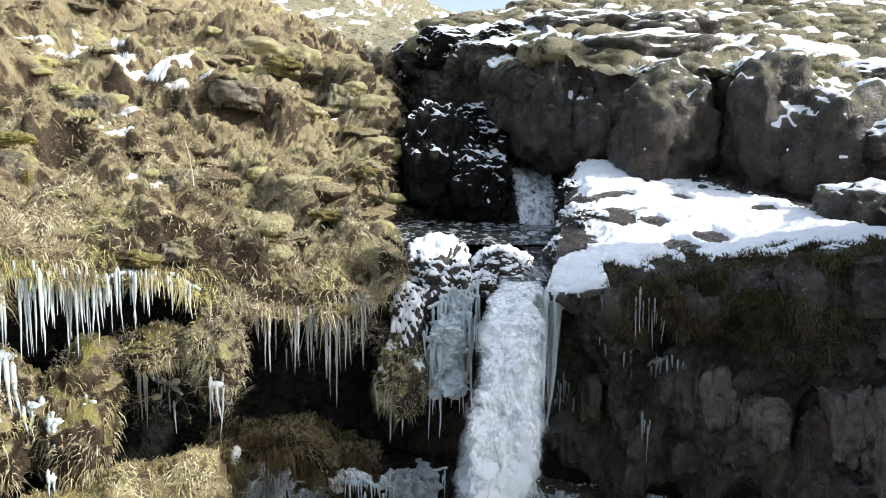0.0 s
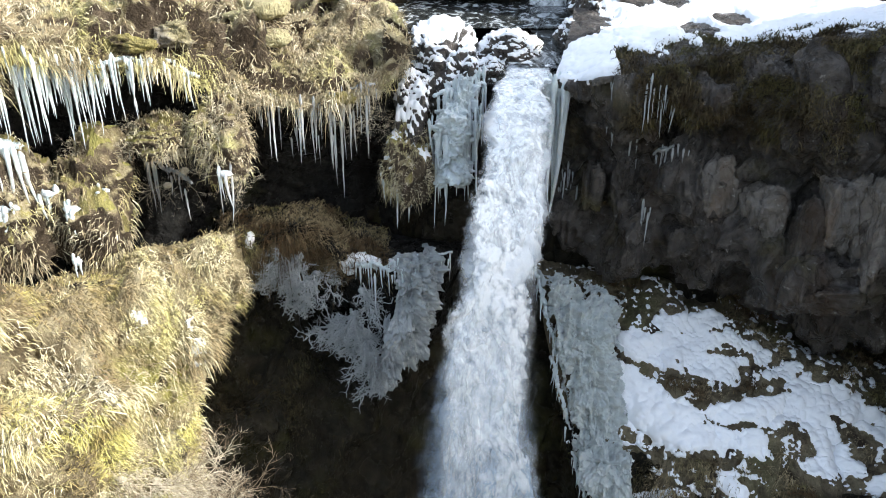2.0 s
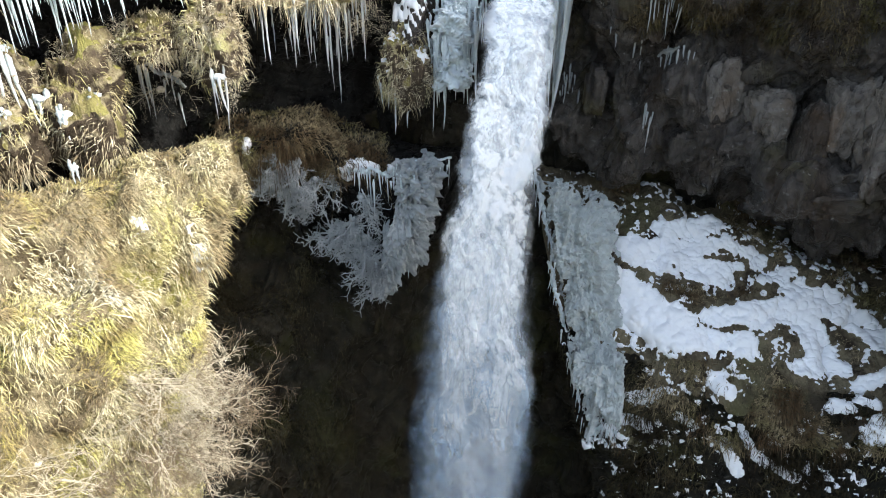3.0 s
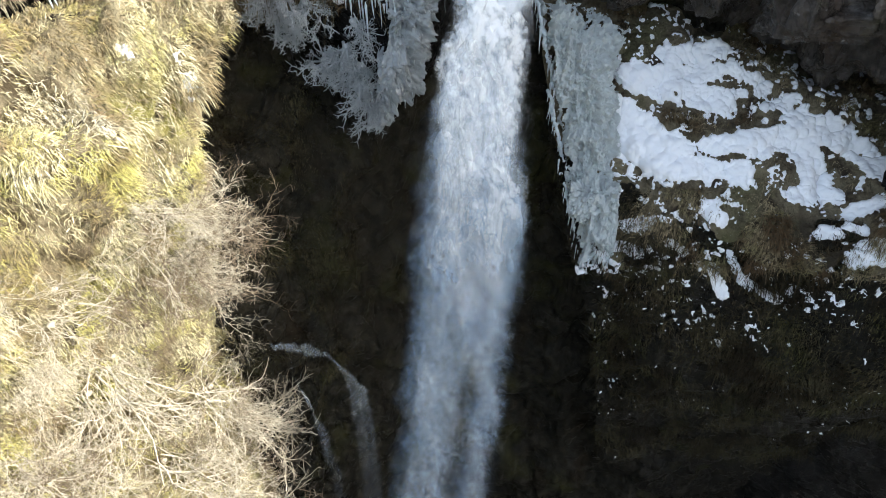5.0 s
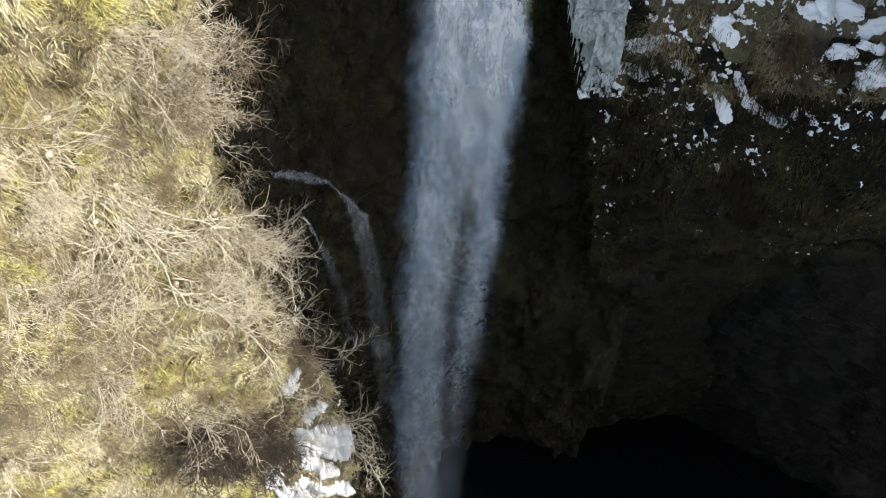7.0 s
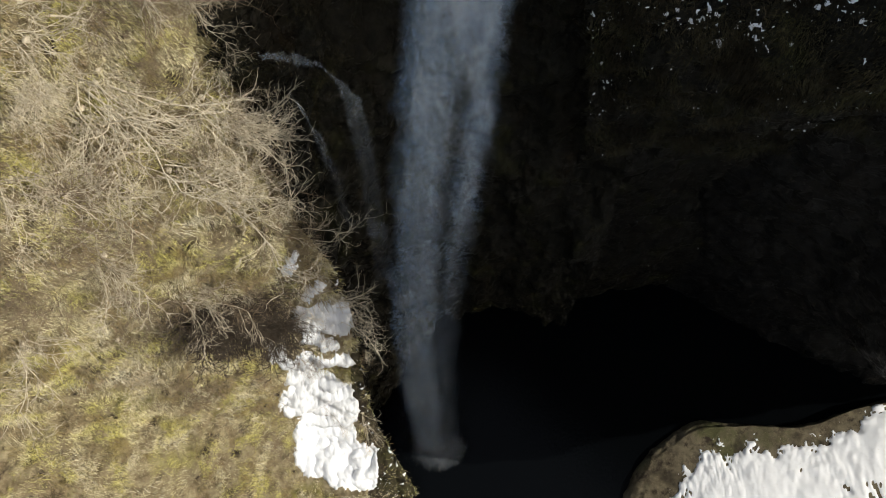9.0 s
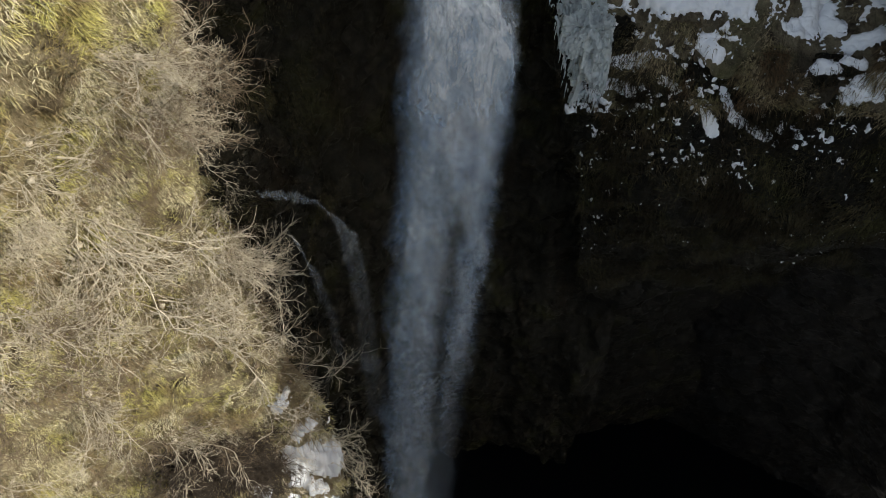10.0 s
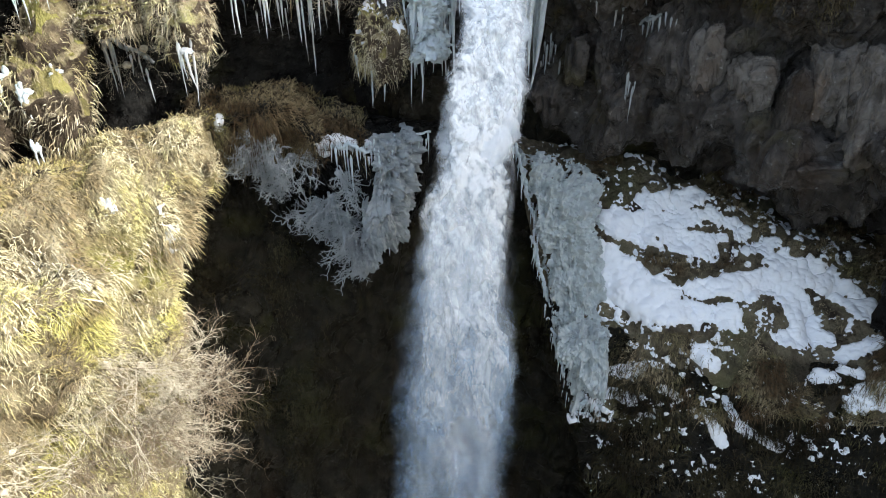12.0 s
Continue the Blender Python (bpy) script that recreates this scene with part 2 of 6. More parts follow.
def make_turf(name, straw, brown, moss, moss_share=0.5, soil_share=0.42):
    n = Nodes(name)
    big, mid, fine = n.noise(1.6), n.noise(0.35), n.noise(0.05, 6, 0.7)
    streak = n.noise(0.03, 4, 0.6, stretch=(1.0, 1.0, 0.25), distort=0.6)
    c = n.mix(n.ramp(mid, 0.35, 0.65), straw, brown)
    c = n.mix(n.ramp(big, moss_share, moss_share + 0.15), c, moss)
    c = n.mix(n.ramp(fine, 0.55, 0.8), c, tuple(min(1, v * 1.5) for v in straw))
    c = n.mix(n.ramp(n.noise(0.5, 6, 0.65), soil_share, soil_share - 0.12), c, (0.045, 0.034, 0.025))
    c = n.mix(n.ramp(n.noise(1.1, 3, 0.5), 0.58, 0.70), c, tuple(v * 0.55 for v in brown))
    h = n.math("ADD", streak, n.math("MULTIPLY", fine, 0.8))
    return n.done(c, 0.95, n.bump(h, 0.06, 1.0), Specular_IOR_Level=0.15)


def make_hill(name):
    """Winter hillside: straw grass and pale moss on the tops, brown heath in patches, darker brown on steep faces."""
    n = Nodes(name)
    mid, fine = n.noise(0.35, 5, 0.65), n.noise(0.05, 6, 0.7)
    c = n.mix(n.ramp(mid, 0.36, 0.64), (0.40, 0.345, 0.21), (0.27, 0.215, 0.13))
    c = n.mix(n.ramp(n.noise(0.8, 4, 0.6), 0.54, 0.68), c, (0.42, 0.39, 0.18))
    c = n.mix(n.math("MULTIPLY", n.ramp(n.noise(1.9, 5, 0.65, distort=0.6), 0.50, 0.62), 0.8), c, (0.15, 0.112, 0.072))
    c = n.mix(n.ramp(fine, 0.55, 0.78), c, (0.60, 0.54, 0.36))
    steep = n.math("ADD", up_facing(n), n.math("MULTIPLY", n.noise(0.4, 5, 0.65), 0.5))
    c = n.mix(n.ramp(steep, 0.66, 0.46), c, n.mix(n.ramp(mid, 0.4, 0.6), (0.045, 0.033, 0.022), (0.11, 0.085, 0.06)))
    h = n.math("ADD", n.noise(0.03, 4, 0.6, distort=0.6), n.math("MULTIPLY", fine, 0.8))
    return n.done(c, 0.95, n.bump(h, 0.06, 1.0), Specular_IOR_Level=0.15)


def make_rock(name, dark, pale, moss=(0.05, 0.055, 0.02), moss_amount=0.62, wet=0.55, turf_top=None, lichen=(0.30, 0.29, 0.27), gloss=0.35):
    n = Nodes(name)
    big, mid, fine = n.noise(1.3, 6, 0.6), n.noise(0.22, 6, 0.65), n.noise(0.03, 5, 0.7)
    c = n.mix(n.ramp(mid, 0.38, 0.7), dark, pale)
    c = n.mix(n.ramp(n.noise(0.7, 4, 0.5, stretch=(1, 1, 0.3)), 0.55, 0.75), c, (dark[0] * 1.5, dark[1] * 1.15, dark[2] * 0.85))
    c = n.mix(n.ramp(big, moss_amount, moss_amount + 0.12), c, moss)
    c = n.mix(n.ramp(n.noise(0.09, 4, 0.6), 0.64, 0.70), c, lichen)
    if turf_top:
        top = n.math("MULTIPLY", n.ramp(up_facing(n), 0.35, 0.7), n.ramp(n.noise(0.5, 5, 0.6), 0.36, 0.5))
        c = n.mix(top, c, n.mix(n.ramp(fine, 0.35, 0.65), turf_top, tuple(v * 0.5 for v in turf_top)))
    crack = n.noise(0.5, 3, 0.55, stretch=(1, 1, 0.45), distort=1.4)
    vein = n.math("ABSOLUTE", n.math("SUBTRACT", crack, 0.5))
    h = n.math("ADD", n.math("MULTIPLY", mid, 1.4), n.math("ADD", n.math("MULTIPLY", fine, 0.5), n.math("MULTIPLY", n.ramp(vein, 0.0, 0.02), 0.25)))
    return n.done(c, n.ramp(n.noise(0.4), 0.3 + wet * 0.1, 0.9), n.bump(h, 0.06, 1.0), Specular_IOR_Level=gloss)


def make_snow():
    n = Nodes("snow")
    fine, mid = n.noise(0.02, 4, 0.6), n.noise(0.3, 4, 0.6)
    c = n.mix(n.ramp(n.noise(0.12, 5, 0.7), 0.62, 0.78), (0.82, 0.835, 0.86), (0.66, 0.66, 0.65))
    return n.done(c, 0.75, n.bump(n.math("ADD", mid, n.math("MULTIPLY", fine, 0.3)), 0.025, 0.5),
                  Specular_IOR_Level=0.2)


def make_ice(name, colour, through, rough):
    n = Nodes(name)
    c = n.mix(n.ramp(n.noise(0.12, 4, 0.6), 0.35, 0.7), colour, tuple(min(0.88, 1.28 * v) for v in colour))
    h = n.math("ADD", n.noise(0.05, 4, 0.6), n.math("MULTIPLY", n.noise(0.012, 2), 0.3))
    return n.done(c, rough, n.bump(h, 0.02, 0.7), IOR=1.31, Transmission_Weight=through)


def make_water(name):
    n = Nodes(name)
    h = n.noise(0.12, 3, 0.6)
    return n.done((0.002, 0.0025, 0.003), 0.15, n.bump(h, 0.02, 0.3), IOR=1.33, Specular_IOR_Level=0.12)


def make_blades(name, a, b, c, mottle=1.0, green=0.50):
    n = Nodes(name)
    g = n.tree.nodes.new("ShaderNodeNewGeometry")
    r = g.outputs["Random Per Island"]
    col = n.mix(n.ramp(r, 0.0, 1.0), a, b)
    col = n.mix(n.ramp(n.noise(0.9, 4, 0.6), green, green + 0.14), col, c)
    col = n.mix(n.math("MULTIPLY", n.ramp(n.noise(0.75, 3, 0.55, distort=0.5), 0.52, 0.41), mottle), col, tuple(v * d for v, d in zip(a, (0.46, 0.37, 0.31))))
    col = n.mix(n.ramp(n.math("FRACT", n.math("MULTIPLY", r, 7.31)), 0.72, 1.0), col, tuple(v * 0.45 for v in a))
    # fine dark clumps imitate the small shadows between tufts
    col = n.mix(n.math("MULTIPLY", n.ramp(n.noise(0.07, 3, 0.6), 0.47, 0.40), mottle), col, tuple(v * 0.20 for v in a))
    return n.done(col, 0.8, Specular_IOR_Level=0.2)


def make_bark(name, a, b):
    n = Nodes(name)
    return n.done(n.mix(n.ramp(n.noise(0.06, 5, 0.6), 0.35, 0.65), a, b), 0.85, n.bump(n.noise(0.012, 3), 0.004, 0.6))


BLADES_BANK = make_blades("dead_grass", (0.50, 0.42, 0.235), (0.92, 0.85, 0.58), (0.62, 0.57, 0.19), 0.75, 0.45)
BLADES_PALE = make_blades("pale_straw", (0.60, 0.53, 0.37), (0.78, 0.72, 0.54), (0.66, 0.60, 0.36))
BLADES_HILL = make_blades("hill_grass", (0.34, 0.275, 0.165), (0.84, 0.765, 0.56), (0.54, 0.50, 0.22), 0.5)
# moss and brow turf, made near-black to hold the ravine's shade
BLADES_MOSS = make_blades("shaded_moss_blades", (0.040, 0.034, 0.016), (0.085, 0.070, 0.034), (0.048, 0.048, 0.016))
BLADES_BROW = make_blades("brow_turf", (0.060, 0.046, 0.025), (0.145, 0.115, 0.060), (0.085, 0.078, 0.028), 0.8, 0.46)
# darker grass copy for shelf and right bank, their shade in the colour
BLADES_SHADE = make_blades("shade_grass", (0.21, 0.165, 0.095), (0.40, 0.33, 0.20), (0.18, 0.165, 0.07))
BARK = make_bark("bare_bark", (0.42, 0.36, 0.255), (0.74, 0.66, 0.51))
# near-black, for the made-up brambles that imitate a shadow
BARK_SHADOW = make_bark("shadow_bark", (0.030, 0.022, 0.015), (0.085, 0.062, 0.040))
BARK_DARK = make_bark("dark_bark", (0.13, 0.095, 0.062), (0.28, 0.215, 0.14))
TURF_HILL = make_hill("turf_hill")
TURF_BANK = make_turf("turf_bank", (0.40, 0.34, 0.21), (0.17, 0.13, 0.075), (0.29, 0.27, 0.07), 0.56, 0.45)
# turf of the unlit banks, darkened so the colour carries their shade
TURF_SHADE = make_turf("turf_shaded", (0.22, 0.185, 0.12), (0.10, 0.082, 0.055), (0.10, 0.10, 0.045), 0.52, 0.47)
# dark turf whose colour stands for the shade at the bank's foot
TURF_STRIP_SHADE = make_turf("turf_strip_shade", (0.075, 0.062, 0.036), (0.030, 0.024, 0.016), (0.060, 0.058, 0.022), 0.52, 0.47)
TURF_PLATEAU = make_turf("turf_plateau", (0.38, 0.35, 0.245), (0.20, 0.175, 0.12), (0.29, 0.28, 0.15), 0.54, 0.46)
MOSS = make_turf("yellow_moss", (0.31, 0.27, 0.10), (0.17, 0.14, 0.07), (0.31, 0.285, 0.095), 0.5, 0.45)
# near-black: the ravine's deep shade is put into these wet rock colours
ROCK_DARK = make_rock("basalt_wet_shaded", (0.0060, 0.0058, 0.0055), (0.021, 0.020, 0.018), moss=(0.020, 0.021, 0.008), lichen=(0.035, 0.035, 0.032), gloss=0.10)
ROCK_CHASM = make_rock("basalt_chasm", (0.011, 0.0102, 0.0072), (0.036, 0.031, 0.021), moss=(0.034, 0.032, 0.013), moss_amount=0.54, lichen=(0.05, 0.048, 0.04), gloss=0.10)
ROCK_MOSSY = make_rock("basalt_mossy_shaded", (0.0065, 0.0062, 0.0050), (0.024, 0.021, 0.014), moss=(0.027, 0.026, 0.010), moss_amount=0.55, lichen=(0.045, 0.042, 0.034), gloss=0.10)
ROCK_WALL = make_rock("basalt_wall", (0.030, 0.026, 0.023), (0.105, 0.092, 0.080), lichen=(0.21, 0.20, 0.185), moss_amount=0.58, moss=(0.060, 0.052, 0.024))
ROCK_SLAB = make_rock("basalt_slab", (0.10, 0.088, 0.076), (0.22, 0.20, 0.18), moss_amount=0.7)
ROCK_BOULDER = make_rock("basalt_boulder", (0.028, 0.024, 0.021), (0.090, 0.078, 0.066), moss_amount=0.64, moss=(0.075, 0.066, 0.035), turf_top=(0.20, 0.185, 0.11), lichen=(0.17, 0.165, 0.15))
ROCK_BROWN = make_rock("weathered_stone", (0.10, 0.085, 0.066), (0.24, 0.21, 0.17), moss_amount=0.55, moss=(0.26, 0.23, 0.11), turf_top=(0.36, 0.32, 0.19))
SNOW = make_snow()
ICE_CLEAR = make_ice("ice_clear", (0.78, 0.84, 0.88), 0.55, 0.18)
ICE_WHITE = make_ice("ice_frosted", (0.62, 0.68, 0.72), 0.25, 0.4)
ICE_CURTAIN_ICE = make_ice("ice_curtain_grey", (0.44, 0.475, 0.47), 0.15, 0.45)
ICE_GREY = make_ice("ice_grey", (0.34, 0.365, 0.375), 0.15, 0.35)
POOL = make_water("pool_water")


def make_whitewater(name, thin, thick, cover, streak=0.45, top=1.0, low=0.6, soft=0.5, calm=0.0):
    """Aerated water: a white web where it breaks over the lip, drawn out into soft streaks further down."""
    n = Nodes(name)

    def attribute(key):
        a = n.tree.nodes.new("ShaderNodeAttribute")
        a.attribute_name = key
        return a.outputs["Fac"]

    def blend(fac, a, b):
        return n.math("ADD", n.math("MULTIPLY", a, n.math("SUBTRACT", 1.0, fac)), n.math("MULTIPLY", b, fac))

    edge, fallen, gap = attribute("inward"), attribute("fallen"), attribute("gap")
    stage = n.ramp(fallen, 0.08, 0.45)
    s = blend(stage, n.noise(0.20, 6, 0.62, stretch=(1.0, 1.0, streak), distort=0.5), n.noise(0.24, 6, 0.6, stretch=(1.0, 1.0, 0.22 * streak), distort=0.6))
    f = blend(stage, n.noise(0.05, 5, 0.65, stretch=(1.0, 1.0, streak)), n.noise(0.04, 5, 0.65, stretch=(1.0, 1.0, 0.25 * streak)))
    wob = n.tree.nodes.new("ShaderNodeVectorMath")
    wob.operation = "MULTIPLY_ADD"
    bend = n.tree.nodes.new("ShaderNodeTexNoise")
    bend.inputs["Scale"].default_value = 6.0
    n.link(n.where, bend.inputs["Vector"])
    n.link(bend.outputs["Color"], wob.inputs[0])
    wob.inputs[1].default_value = (0.22, 0.22, 0.22)
    n.link(n.scaled((1.0, 1.0, 0.7)), wob.inputs[2])
    cells = n.tree.nodes.new("ShaderNodeTexVoronoi")
    cells.feature = "DISTANCE_TO_EDGE"
    cells.inputs["Scale"].default_value = 6.0
    n.link(wob.outputs[0], cells.inputs["Vector"])
    web = n.math("MULTIPLY", n.ramp(cells.outputs["Distance"], 0.42, 0.03), 0.62)
    billow = n.math("MULTIPLY", n.math("SUBTRACT", n.noise(0.8, 5, 0.6, stretch=(1.0, 1.0, 0.4), distort=0.8), 0.5), 0.8)
    grain = n.ramp(n.math("ADD", s, n.math("MULTIPLY", f, 0.5)), 0.58, 0.92)
    white = blend(stage, n.math("ADD", web, n.math("MULTIPLY", grain, 0.55)), n.math("ADD", billow, grain))
    white = n.math("ADD", n.math("MULTIPLY", n.ramp(white, 0.12, 0.80), 1.0 - calm), calm * 0.7)
    # low colours are bluer, to stand for the blue shade further down
    c = n.mix(stage, n.mix(white, tuple(0.62 * a + 0.10 for a in thin), (0.86, 0.885, 0.90)), n.mix(white, thin, thick))
    torn = n.math("ADD", n.math("ADD", n.math("MULTIPLY", s, 0.7), n.math("MULTIPLY", f, 0.5)), n.math("MULTIPLY", edge, 0.5))
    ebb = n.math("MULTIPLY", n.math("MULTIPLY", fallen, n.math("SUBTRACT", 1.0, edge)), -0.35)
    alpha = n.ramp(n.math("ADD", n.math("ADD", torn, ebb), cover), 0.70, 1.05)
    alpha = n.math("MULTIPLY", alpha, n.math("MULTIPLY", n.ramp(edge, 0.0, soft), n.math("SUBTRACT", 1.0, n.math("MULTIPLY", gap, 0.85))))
    # the thinning alpha also dims the lower fall in place of shade
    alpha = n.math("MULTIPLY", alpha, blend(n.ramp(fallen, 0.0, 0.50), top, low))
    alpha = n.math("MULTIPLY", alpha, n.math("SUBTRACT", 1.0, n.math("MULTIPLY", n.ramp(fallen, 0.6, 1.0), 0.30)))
    return n.done(c, 0.7, n.bump(n.math("ADD", s, n.math("MULTIPLY", f, 0.5)), 0.05, 0.4 - 0.3 * calm), Specular_IOR_Level=0.15, Alpha=alpha)


WHITEWATER = make_whitewater("white_water", (0.24, 0.31, 0.38), (0.72, 0.77, 0.81), -0.05, 0.45, 1.0, 0.16)
WATER_BACK = make_whitewater("water_behind", (0.15, 0.25, 0.39), (0.44, 0.60, 0.79), 0.36, 0.45, 1.0, 0.33, 0.7, 0.6)
WATER_THIN = make_whitewater("water_veil", (0.52, 0.58, 0.63), (0.86, 0.89, 0.91), -0.20, 0.2, 1.0, 0.10)
VEIL = make_whitewater("side_veil", (0.42, 0.49, 0.55), (0.74, 0.81, 0.87), -0.02, 0.12, 0.30, 0.19)
SPRAY = make_whitewater("spray", (0.62, 0.69, 0.75), (0.82, 0.87, 0.91), -0.05, 0.6, 0.10, 0.045, 1.0, 0.5)


CASCADE_WATER = make_whitewater("cascade_water", (0.22, 0.28, 0.32), (0.82, 0.86, 0.89), -0.16, 0.25)


# ---- control rails of the land forms, top to bottom or near to far (metres) ----
HILL_LEFT_A = [(-6.35, 6, 21.03), (-4.53, 7, 20.82), (-3.93, 7.4, 20.71), (-3.22, 7.9, 20.59), (-2.94, 8.2, 20.4), (-2.28, 8.5, 20.1), (-1.63, 8.8, 20.07), (-1.01, 9.1, 20.12), (-0.54, 9.6, 20.39)]
HILL_LEFT_B = [(-7.14, 6.8, 21.36), (-4.89, 7.6, 21.11), (-4.23, 8, 21), (-3.45, 8.5, 20.87), (-2.81, 8.9, 20.68), (-2.02, 9.3, 20.55), (-1.31, 9.7, 20.49), (-0.87, 10.2, 20.58), (-0.63, 10.6, 20.7)]
HILL_LEFT_C = [(-8.53, 8.2, 21.89), (-5.74, 9, 21.68), (-4.95, 9.6, 21.59), (-4.02, 10.2, 21.49), (-3.24, 10.9, 21.37), (-2.35, 11.8, 21.18), (-1.72, 12.8, 20.96), (-1.48, 14, 20.75), (-1.07, 15.5, 20.23)]
HILL_LEFT_D = [(-10.81, 10.5, 22.86), (-7.25, 11.5, 22.7), (-6.22, 12.2, 22.7), (-5.07, 13, 22.7), (-4.05, 13.8, 22.64), (-2.92, 14.8, 22.64), (-1.85, 15.8, 22.63), (-1.2, 16.5, 22.39), (-1.02, 18, 21.42)]
HILL_LEFT_E = [(-14.25, 14, 24.46), (-9.67, 15.5, 24.27), (-8.34, 16.5, 24.37), (-6.76, 17.5, 24.45), (-5.38, 18.5, 24.53), (-3.81, 19.5, 24.53), (-2.32, 20, 24.37), (-1.56, 20.5, 23.95), (-1.15, 22, 22.53)]
HILL_LEFT_F = [(-19.12, 19, 27.06), (-13.63, 22, 26.66), (-11.53, 23, 26.89), (-9.2, 24, 27.02), (-7.23, 25, 26.86), (-5.06, 26, 26.47), (-3.42, 26, 25.88), (-2.39, 26, 25.28), (-1.63, 27, 23.5)]
HILL_LEFT_G = [(-25.93, 26, 30.86), (-19.69, 32, 30.6), (-16.45, 33, 30.64), (-12.97, 34, 30.41), (-10.08, 35, 29.88), (-7.91, 35, 28.82), (-6.08, 34, 27.98), (-3.82, 33, 27.06), (-2.52, 33, 24.36)]
HILL_LEFT = [HILL_LEFT_A, HILL_LEFT_B, HILL_LEFT_C, HILL_LEFT_D, HILL_LEFT_E, HILL_LEFT_F, HILL_LEFT_G]
FAR_HILL_A = [(-17.39, 45, 27.96), (-8.08, 45, 28.36), (-3.07, 45, 26.98), (0.52, 45, 27), (4.12, 45, 26.32), (9.51, 45, 26.35)]
FAR_HILL_B = [(-30.55, 80, 41.18), (-14.27, 80, 38.22), (-6.71, 80, 35.81), (-1.01, 80, 35.23), (5.98, 80, 34.03), (16.81, 80, 32.85)]
FAR_HILL_C = [(-49.11, 130, 65.78), (-23, 130, 60.13), (-8.82, 130, 54.36), (1.41, 130, 48.99), (9.66, 130, 45.55), (27.19, 130, 43.65)]
FAR_HILL_D = [(-64.38, 170, 75.48), (-30.13, 170, 68.05), (-11.55, 170, 60.45), (1.87, 170, 52.74), (12.68, 170, 48.87), (35.68, 170, 46.37)]
FAR_HILL = [FAR_HILL_A, FAR_HILL_B, FAR_HILL_C, FAR_HILL_D]
PLATEAU_A = [(-1.68, 22, 25.03), (-0.41, 20, 25.23), (1.58, 17.5, 24.7), (2.72, 16, 24.29), (3.71, 14.8, 23.78), (5.29, 14.3, 23.73), (6.76, 13.8, 23.57), (8.02, 12.8, 23.06), (10.7, 11, 22.85)]
PLATEAU_B = [(-0.87, 24, 26.24), (0.25, 23, 26.34), (2.39, 21, 25.97), (4.17, 20, 25.79), (5.92, 19, 25.44), (7.32, 18, 25.13), (8.95, 17, 24.7), (9.94, 16, 24.3), (13.51, 14, 23.95)]
PLATEAU_C = [(-0.66, 32, 28.27), (1.61, 32, 28.48), (4.37, 32, 28.98), (6.88, 32, 29.29), (10.4, 32, 29.43), (14.17, 32, 29.45), (19.66, 32, 29.35), (22.97, 32, 29.37), (30.9, 30, 29.41)]
PLATEAU_D = [(0.65, 60, 33.77), (4.44, 60, 34.02), (8.43, 60, 35.36), (12.88, 60, 36.57), (19.4, 60, 37.96), (26.38, 60, 38.9), (36.52, 60, 39.85), (42.64, 60, 40.32), (61.07, 60, 42.2)]
PLATEAU = [PLATEAU_A, PLATEAU_B, PLATEAU_C, PLATEAU_D]
GORGE_WALL_A = [(-2.4, 24, 25.25), (-1.67, 22, 25.21), (-0.41, 20, 25.38), (1.58, 17.5, 24.84), (2.75, 16.2, 24.44), (3.76, 15, 23.86), (5.4, 14.6, 23.82), (6.95, 14.2, 23.67), (8.14, 13, 23.13), (10.7, 11, 22.85)]
GORGE_WALL_B = [(-2.51, 25, 24.57), (-1.66, 21.8, 24.58), (-0.41, 20, 24.53), (1.32, 17.6, 24.24), (2.13, 16.2, 23.56), (3.3, 15, 23.1), (5.03, 14.4, 22.83), (6.69, 14, 22.71), (8.08, 12.8, 22.35), (10.6, 10.8, 22.15)]
GORGE_WALL_C = [(-2.52, 25, 23.19), (-1.7, 22.3, 23.77), (-0.42, 20.6, 23.64), (1.41, 18.6, 23.49), (2.21, 16.6, 22.41), (3.18, 15.4, 22.02), (5.04, 15, 21.91), (6.96, 14.4, 21.58), (8.3, 13, 21.21), (10.92, 11, 21.17)]
GORGE_WALL_D = [(-2.64, 26, 19.67), (-1.58, 23, 21.26), (-0.43, 21.5, 21.31), (1.51, 19.5, 21.38), (2.92, 17.5, 21.46), (3.42, 16.5, 21.49), (5.33, 15.8, 21.4), (7.28, 15, 21.07), (8.71, 13.6, 20.84), (11.45, 11.5, 20.85)]
GORGE_WALL_E = [(-2.66, 26, 17.08), (-1.62, 23.5, 18.74), (-0.43, 22, 19.13), (1.58, 20, 19.4), (3.04, 18, 19.97), (3.57, 17, 20.09), (5.52, 16.2, 20.19), (7.54, 15.4, 20.04), (9.03, 14, 19.99), (12.02, 12, 20.2)]
GORGE_WALL = [GORGE_WALL_A, GORGE_WALL_B, GORGE_WALL_C, GORGE_WALL_D, GORGE_WALL_E]
LEDGE_RIGHT_A = [(1.24, 10.2, 19.74), (2.49, 9.5, 20.14), (3.17, 9.2, 20.36), (4.06, 9, 20.48), (4.72, 8.6, 20.69), (5.29, 8.2, 20.89), (6.79, 6.8, 21.15)]
LEDGE_RIGHT_B = [(1.47, 9.8, 20.2), (2.4, 9.2, 20.39), (3.09, 9, 20.6), (3.96, 8.8, 20.67), (4.6, 8.4, 20.9), (5.15, 8, 21.05), (6.48, 6.5, 21.3)]
LEDGE_RIGHT_C = [(1.86, 11, 20.85), (2.71, 11.2, 21.02), (3.87, 11.4, 21.1), (4.99, 11.2, 21.12), (5.76, 10.6, 21.13), (6.41, 10, 21.14), (7.94, 8, 21.4)]
